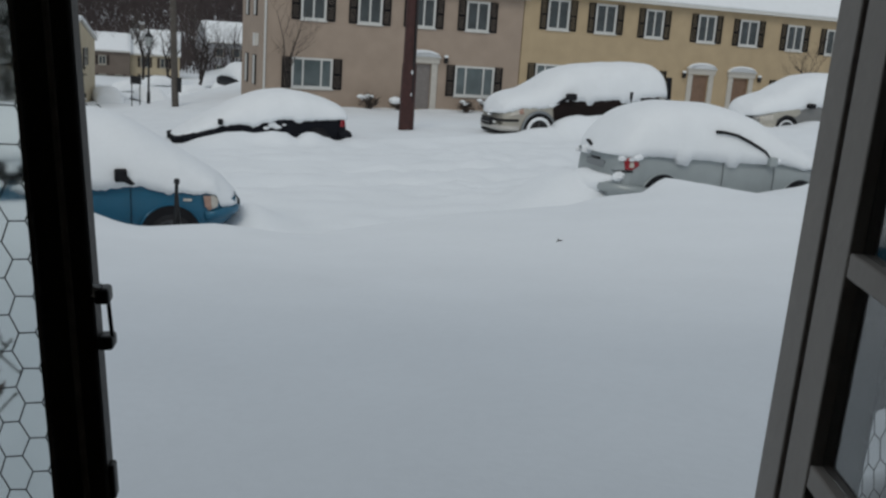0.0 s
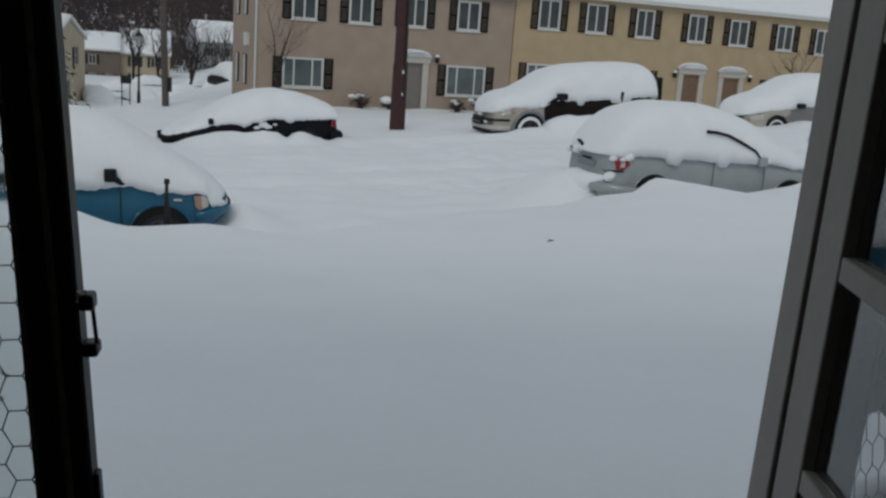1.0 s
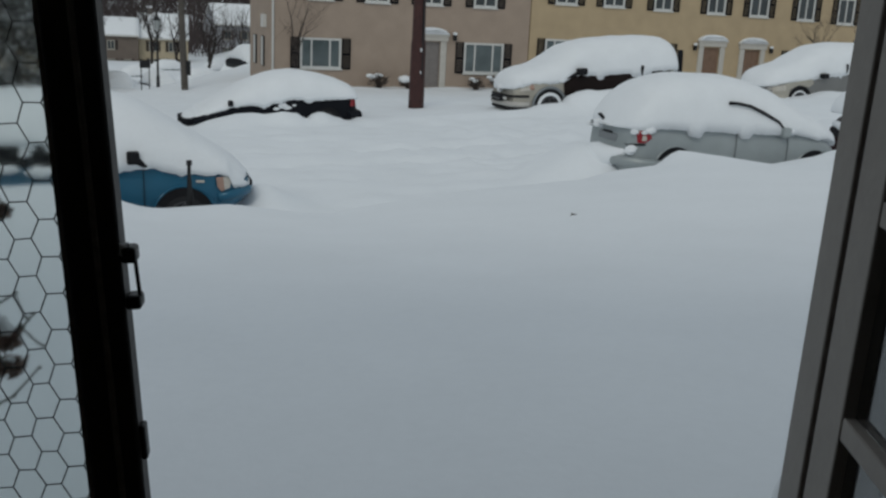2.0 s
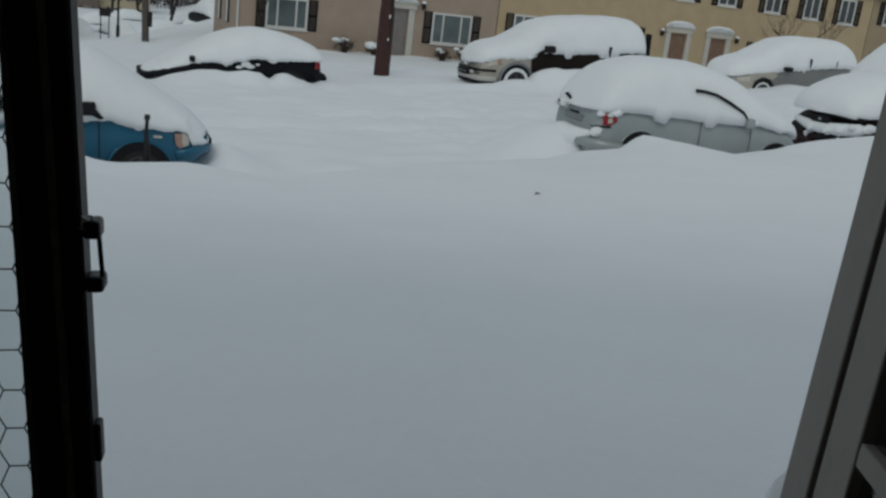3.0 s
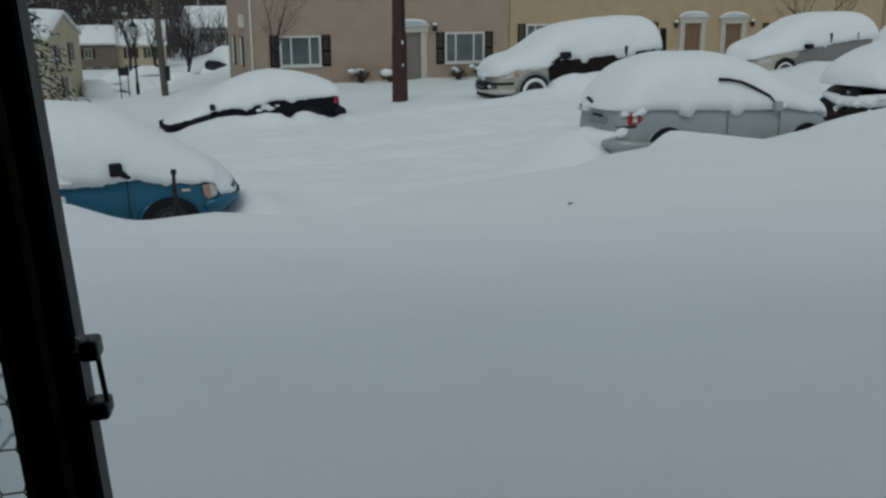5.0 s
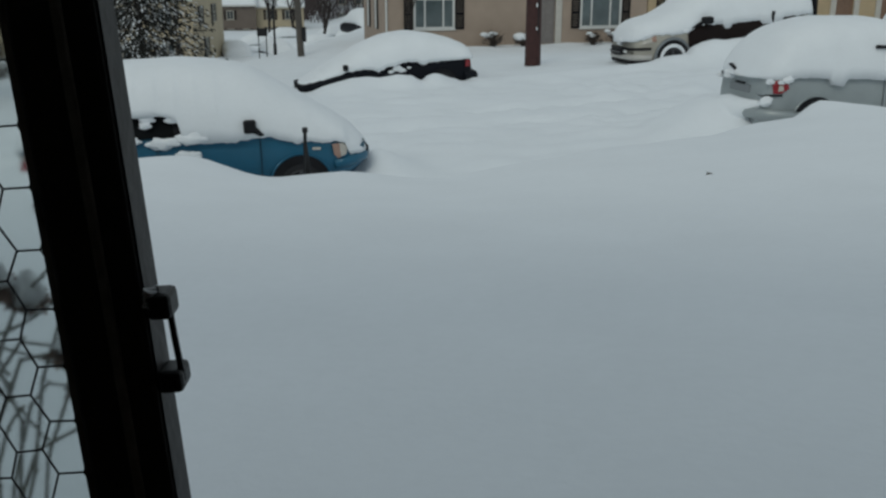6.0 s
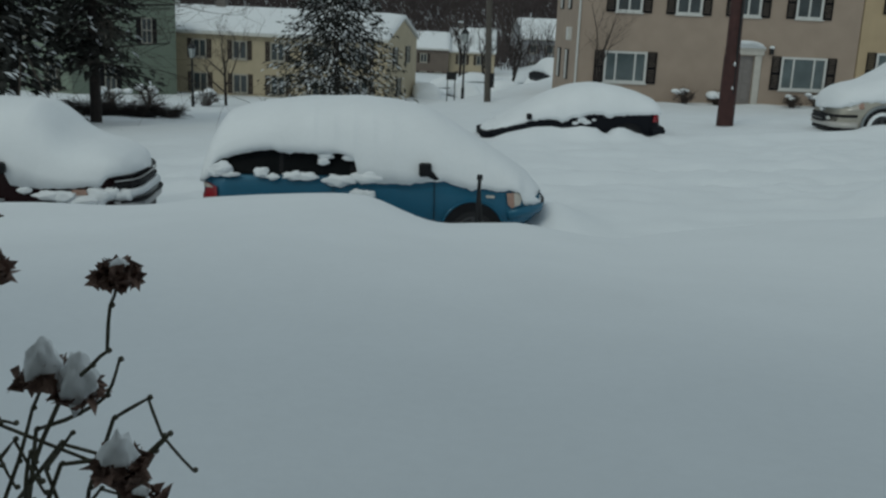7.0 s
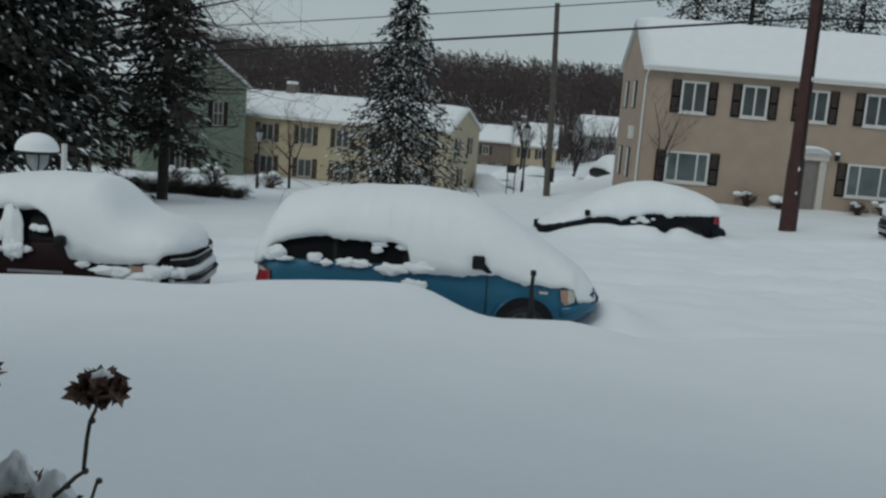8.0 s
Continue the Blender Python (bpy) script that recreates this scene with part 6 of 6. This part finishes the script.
slab("wall_front_right", (1.0, -0.6, -0.5), (8, -0.45, 5.5), WHITE, "unseen outer wall beside the entrance, white to bounce light")
slab("wall_front_top", (-1.2, -0.1, 2.5), (1.0, 0.05, 5.5), WHITE, "unseen outer wall over the entrance, white to bounce light")

# black screen door with chicken wire, standing in the opening
ld = thing("screen_door", pose(-0.240, 0.1, 1.28, 0, -3.6, 0), "black-painted screen door with hexagonal wire mesh", "door")
bm = box((-0.059, -0.018, -1.06), (0.0, 0.018, 0.85), None, 0.004)
part("stile", bm, BLACKWOOD, ld)
part("stile", box((-0.95, -0.018, -1.06), (-0.87, 0.018, 0.85), None, 0.004), BLACKWOOD, ld)
part("edge_bead", box((-0.0275, -0.0225, -1.05), (-0.0205, -0.0185, 0.84), None, 0.0012), STRIP, ld, "pale metal weather strip")
# Thin face whose lighter colour carries the light from outside
part("edge_face", box((0.0002, -0.0145, -1.05), (0.0012, 0.0165, 0.84)), EDGELIT, ld, "outer edge of the stile, coloured lighter as lit from outdoors")
for a, b in ((-1.06, -0.9), (0.75, 0.85)):
    part("rail", box((-0.87, -0.016, a), (-0.059, 0.016, b), None, 0.004), BLACKWOOD, ld)
part("mesh_bead", box((-0.065, -0.012, -0.9), (-0.0595, 0.012, 0.75)), STRIP, ld)
hb = bmesh.new()
box((0.0013, -0.02, 0.014), (0.0185, 0.006, 0.0335), hb, 0.004)
box((0.0013, -0.022, -0.041), (0.0195, 0.006, -0.024), hb, 0.004)
handle = part("handle", hb, IRON, ld, "black pull handle with a slim grip")
part("grip", tube([(0.0155, -0.012, 0.026), (0.0168, -0.014, 0.0), (0.0178, -0.012, -0.034)], 0.0024, 8), IRON, handle)
part("frost", tube([(0.0015, -0.016, 0.024), (0.004, -0.015, 0.035), (0.010, -0.012, 0.0355)], [0.004, 0.005, 0.003], 8), CAPSNOW, handle)
part("latch", box((0.0005, -0.012, -0.235), (0.008, 0.008, -0.19), None, 0.003), IRON, ld)
pane = part("storm_pane", box((-0.868, 0.008, -0.898), (-0.067, 0.0105, 0.748)), TINTED, ld, "grey-tinted storm pane behind the wire")
pane.visible_shadow = False
# the mesh: hexagons 36 mm wide
wide, tall = 0.036, 0.044
hexwire = bmesh.new()
cols, rows = 23, 38
for i in range(cols):
    for j in range(rows):
        cx = -0.068 - wide * 0.78 * i - 0.012
        cz = -0.88 + tall * j + (tall / 2 if i % 2 else 0)
        s = tall * 0.5
        jit = lambda a, b: 0.0016 * wob(a * 37.0, b * 41.0)
        p = [(cx - wide * 0.26, cz + s), (cx + wide * 0.26, cz + s), (cx + wide * 0.52, cz), (cx + wide * 0.26, cz - s)]
        p = [(x + jit(x, z), jit(z, x), z + jit(x + 3, z)) for x, z in p]
        if -0.868 < cx < -0.063:
            for a, b in zip(p, p[1:]):
                tube([a, b], 0.00085, 4, hexwire, False)
part("wire_mesh", hexwire, WIRE, ld, "hexagonal chicken wire")

# grey glazed door folded back on the other side
turn = math.degrees(math.atan2(-0.987, -0.158))
rd = thing("glazed_door", pose(0.776, 0.33, 0.225, 0, 0, turn) @ pose(0, 0, 1.1) @ pose(0, 0, 0, 0, 2.6, 0) @ pose(0, 0, -1.1), "grey-painted glazed door standing open, wire over the panes", "door")
part("stile", box((0.0, -0.02, 0), (0.08, 0.022, 1.95), None, 0.003), FRAMEGREY, rd)
part("stile", box((0.09, -0.016, 0), (0.175, 0.022, 1.95), None, 0.003), FRAMEGREY, rd)
part("groove", box((0.0795, -0.008, 0), (0.0905, 0.02, 1.95)), RUST, rd, "dark groove with red rust stain")
part("stile", box((0.72, -0.02, 0), (0.8, 0.022, 1.95), None, 0.003), FRAMEGREY, rd)
zs = (0.0, 0.50, 0.82, 1.14, 1.46, 1.93)
for z in zs:
    part("rail", box((0.175, -0.014, z - 0.018), (0.72, 0.02, z + 0.018 if z else 0.3), None, 0.003), FRAMEGREY, rd)
for a, b in zip(zs, zs[1:]):
    pane = part("pane", box((0.175, 0.004, max(a, 0.282) + 0.018), (0.72, 0.007, b - 0.018)), CLEAR, rd, "clear glass pane")
    pane.visible_shadow = False
# Dark sheets added behind the glass so that the panes look dark
part("pane_backdrop", box((0.13, 0.03, 0.05), (0.235, 0.036, 1.9)), BLACKWOOD, rd, "dark sheet added to darken the panes")
part("pane_backdrop", box((0.238, 0.03, 0.98), (0.72, 0.036, 1.9)), BLACKWOOD, rd, "dark sheet added to darken the upper panes")
hw = bmesh.new()
for i in range(9):
    for j in range(34):
        cx, cz = 0.25 + wide * 1.56 * i * 0.5 + 0.0, 0.32 + tall * j + (tall / 2 if i % 2 else 0)
        s = tall * 0.5
        p = [(cx - wide * 0.26, 0.024, cz + s), (cx + wide * 0.26, 0.024, cz + s), (cx + wide * 0.52, 0.024, cz), (cx + wide * 0.26, 0.024, cz - s)]
        for a, b in zip(p, p[1:]):
            tube([a, b], 0.0009, 4, hw, False)
part("wire_mesh", hw, WIRE, rd, "hexagonal chicken wire")
# Added backdrop, darkens what shows through the glazed door
panelback = thing("dark_backdrop", pose(0, 0, 0), "dark backdrop added beyond the glazed door", "panel")
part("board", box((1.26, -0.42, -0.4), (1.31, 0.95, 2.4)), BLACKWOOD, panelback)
heap = bmesh.new()
bmesh.ops.create_icosphere(heap, subdivisions=4, radius=1.0)
for v in heap.verts:
    v.co = Vector((v.co.x * 0.17 + 1.04, v.co.y * 0.3 + 0.42, v.co.z * 0.55 + 0.46)) * 1.0 + Vector((wob(*(v.co * 2.5)), wob(*(v.co * 2.5 + Vector((5, 0, 0)))), wob(*(v.co * 2.5 + Vector((0, 7, 0)))))) * 0.08
tagged(part("snow_heap", heap, CAPSNOW, None, smooth=True), "heap of snow piled beside the open door", "snow")


# ---- plants by the door ----
def tuft(bm, c, r, n, rnd, flat=0.6):
    for k in range(n):
        a, e = rnd.uniform(0, 6.28), rnd.uniform(-0.5, 1.3)
        o = Vector((math.cos(a) * math.cos(e), math.sin(a) * math.cos(e), math.sin(e) * flat)) * r * rnd.uniform(0.6, 1)
        s = r * rnd.uniform(0.3, 0.5)
        t1 = Vector((rnd.gauss(0, 1), rnd.gauss(0, 1), rnd.gauss(0, 1))).normalized()
        t2 = t1.cross(o).normalized()
        p = c + o
        q = [bm.verts.new(p + t1 * s + o * 0.1), bm.verts.new(p + t2 * s * 0.7), bm.verts.new(p - t1 * s + o * 0.15), bm.verts.new(p - t2 * s * 0.7), bm.verts.new(p - o * 0.12)]
        for i in range(4):
            bm.faces.new((q[i], q[(i + 1) % 4], q[4]))


rnd = random.Random(31)
shrub = thing("hydrangea", pose(-1.0, 1.15, 0.132), "leafless hydrangea with dried brown flower heads under snow", "shrub")
stems = [
    [(0.0, 0.0, 0.0), (0.08, 0, 0.45), (0.14, -0.01, 0.68), (0.19, 0, 0.80), (0.235, 0, 0.845), (0.262, 0, 0.87), (0.272, 0, 0.94), (0.28, 0.0, 0.965)],
    [(0.02, 0.02, 0.0), (0.08, 0.03, 0.5), (0.13, 0.02, 0.72), (0.2, 0.02, 0.755), (0.245, 0.02, 0.79), (0.27, 0.02, 0.85)],
    [(-0.02, 0, 0.0), (0.06, -0.03, 0.4), (0.1, -0.03, 0.6), (0.2, -0.03, 0.73), (0.27, -0.03, 0.72), (0.295, -0.03, 0.64)],
    [(0.0, -0.02, 0.0), (0.1, 0.0, 0.5), (0.18, 0.0, 0.68), (0.28, 0.01, 0.7), (0.33, 0.01, 0.715), (0.35, 0.01, 0.745)],
    [(-0.05, 0, 0), (0.0, 0.02, 0.45), (0.09, 0.02, 0.66), (0.13, 0.01, 0.76), (0.15, 0.01, 0.81)],
    [(0.03, 0.0, 0), (0.16, 0.04, 0.42), (0.2, 0.04, 0.62), (0.25, 0.03, 0.75), (0.31, 0.03, 0.79), (0.33, 0.03, 0.73)],
    [(-0.1, 0, 0), (-0.04, 0.03, 0.6), (0.06, 0.02, 0.72), (0.2, 0.05, 0.66), (0.27, 0.05, 0.62)],
    [(-0.1, -0.05, 0), (-0.02, -0.05, 0.7), (0.02, -0.04, 0.88), (0.03, -0.03, 1.0), (0.05, -0.03, 1.04)],
    [(-0.15, 0.1, 0), (-0.1, 0.1, 0.7), (-0.02, 0.1, 0.85), (0.0, 0.1, 0.92)],
    [(0.05, 0.1, 0), (0.12, 0.1, 0.5), (0.1, 0.08, 0.62), (0.16, 0.06, 0.7)],
    [(0.0, -0.06, 0), (0.2, -0.02, 0.5), (0.3, 0.0, 0.55), (0.36, 0.0, 0.62)],
]
for k in range(12):
    x, y = rnd.uniform(-0.15, 0.1), rnd.uniform(-0.05, 0.12)
    bend, top = rnd.uniform(0.05, 0.2), rnd.uniform(0.55, 0.72)
    stems.append([(x, y, 0), (x + bend * 0.35, y, top * 0.6), (x + bend * 0.75, y, top * 0.92), (x + bend, y, top), (x + bend * 1.25, y, top * rnd.uniform(0.88, 1.02))])
for k, pts in enumerate(stems):
    fine = []
    for a, b in zip(pts, pts[1:]):
        a, b = Vector(a), Vector(b)
        for t in (0, 0.33, 0.66):
            fine.append(a.lerp(b, t) + Vector((wob(k, t + a.z * 9), wob(a.z * 8, k), 0)) * 0.006)
    fine.append(Vector(pts[-1]))
    m = bmesh.new()
    tube(fine, [0.0045 * (1 - 0.5 * i / len(fine)) for i in range(len(fine))], 6, m)
    for i in range(3, len(fine), 3):
        b = bmesh.ops.create_icosphere(m, subdivisions=1, radius=0.0052)["verts"]
        bmesh.ops.translate(m, vec=fine[i] + Vector((0.003, 0, 0.002)), verts=b)
    part("stem", m, STEM, shrub)
for c, r, n, cap in (((0.285, 0.0, 0.985), 0.034, 120, 0.6), ((0.15, 0.01, 0.815), 0.04, 70, 1.1), ((0.2, 0.02, 0.79), 0.038, 60, 1.3), ((0.29, -0.03, 0.70), 0.042, 110, 1.0), ((0.05, -0.03, 1.06), 0.045, 80, 0.8), ((0.0, 0.1, 0.94), 0.04, 70, 0.9), ((0.28, 0.05, 0.6), 0.04, 60, 0.5)):
    m = bmesh.new()
    tuft(m, Vector(c), r, n, rnd)
    f = part("flower_head", m, DRYFLOWER, shrub, "dried brown flower head")
    m = bmesh.new()
    tall = 1.0 if cap > 0.95 else 0.55
    for v in bmesh.ops.create_icosphere(m, subdivisions=3, radius=1.0)["verts"]:
        d = 1 + 0.4 * wob(v.co.x * 1.7 + c[0] * 40, v.co.y * 1.7, v.co.z * 1.7) + 0.15 * wob(v.co.x * 5, v.co.y * 5 + c[2] * 30, v.co.z * 5)
        slim = 1 - 0.45 * max(0.0, v.co.z)
        v.co = Vector((v.co.x * slim * 0.75, v.co.y * slim * 0.75, v.co.z * tall)) * d * r * cap * 0.85 + Vector(c) + Vector((0.1 * r, -0.1 * r, r * 0.6))
    part("flower_snow", m, CAPSNOW, f, "cap of snow", smooth=True)

shrub2 = thing("evergreen_shrub", st(4.55, 3.1, 0), "leathery evergreen shrub poking out of deep snow", "shrub")
rnd = random.Random(41)
foot_z = level(4.55, 3.1) - 0.2
for x, y, z, leaves in ((0.0, 0.0, -0.08, 26), (-0.015, 0.02, 0.0, 22), (0.1, 0.0, 0.17, 26), (0.14, 0.02, 0.1, 24), (0.19, 0.0, 0.02, 24), (0.22, 0.02, -0.05, 18), (0.25, 0.0, 0.15, 9), (0.25, 0.0, 0.92, 8), (0.25, 0.02, 0.76, 8), (0.3, 0.0, 0.43, 7), (0.34, 0.02, 1.0, 16), (0.36, 0.03, 0.3, 16), (0.42, 0.0, 0.6, 16), (0.44, 0.02, 0.85, 18), (0.38, 0.0, 0.1, 18)):
    m = bmesh.new()
    tube([Vector((x + (0.3 if z > 0.3 else 0.06), y, foot_z)), Vector((x + (0.22 if z > 0.3 else 0.03), y, z * 0.6 + foot_z * 0.4)), Vector((x, y, z))], [0.007, 0.006, 0.004], 5, m)
    part("stem", m, STEM, shrub2)
    m = bmesh.new()
    for q in range(leaves):
        a = q * 2.4
        L = rnd.uniform(0.06, 0.1)
        d = Vector((math.cos(a), math.sin(a), rnd.uniform(-1.0, 0.5))).normalized()
        s = d.cross(Vector((0, 0, 1))).normalized() * L * 0.2
        c = Vector((x, y, z + rnd.uniform(-0.06, 0.05)))
        n = d.cross(s).normalized() * 0.008
        v = [m.verts.new(p) for p in (c, c + d * L * 0.35 + s, c + d * L * 0.75 + s * 0.7, c + d * L - Vector((0, 0, 0.02)), c + d * L * 0.75 - s * 0.7, c + d * L * 0.35 - s, c + d * L * 0.5 + n)]
        for i in range(6):
            m.faces.new((v[i], v[(i + 1) % 6], v[6]))
    part("leaf_whorl", m, LEAF, shrub2)
twigbit = bmesh.new()
tube([(0, 0, 0), (0.05, 0.02, 0.012), (0.1, 0.0, 0.004)], [0.008, 0.012, 0.006], 6, twigbit)
tube([(0.04, 0.02, 0.01), (0.05, 0.06, 0.02)], [0.008, 0.005], 5, twigbit)
dot = part("fallen_twig", twigbit, TWIG, None)
dot.matrix_world = st(4.75, 7.75, level(4.75, 7.75) + 0.01)
tagged(dot, "small brown twig lying on the snow", "twig")
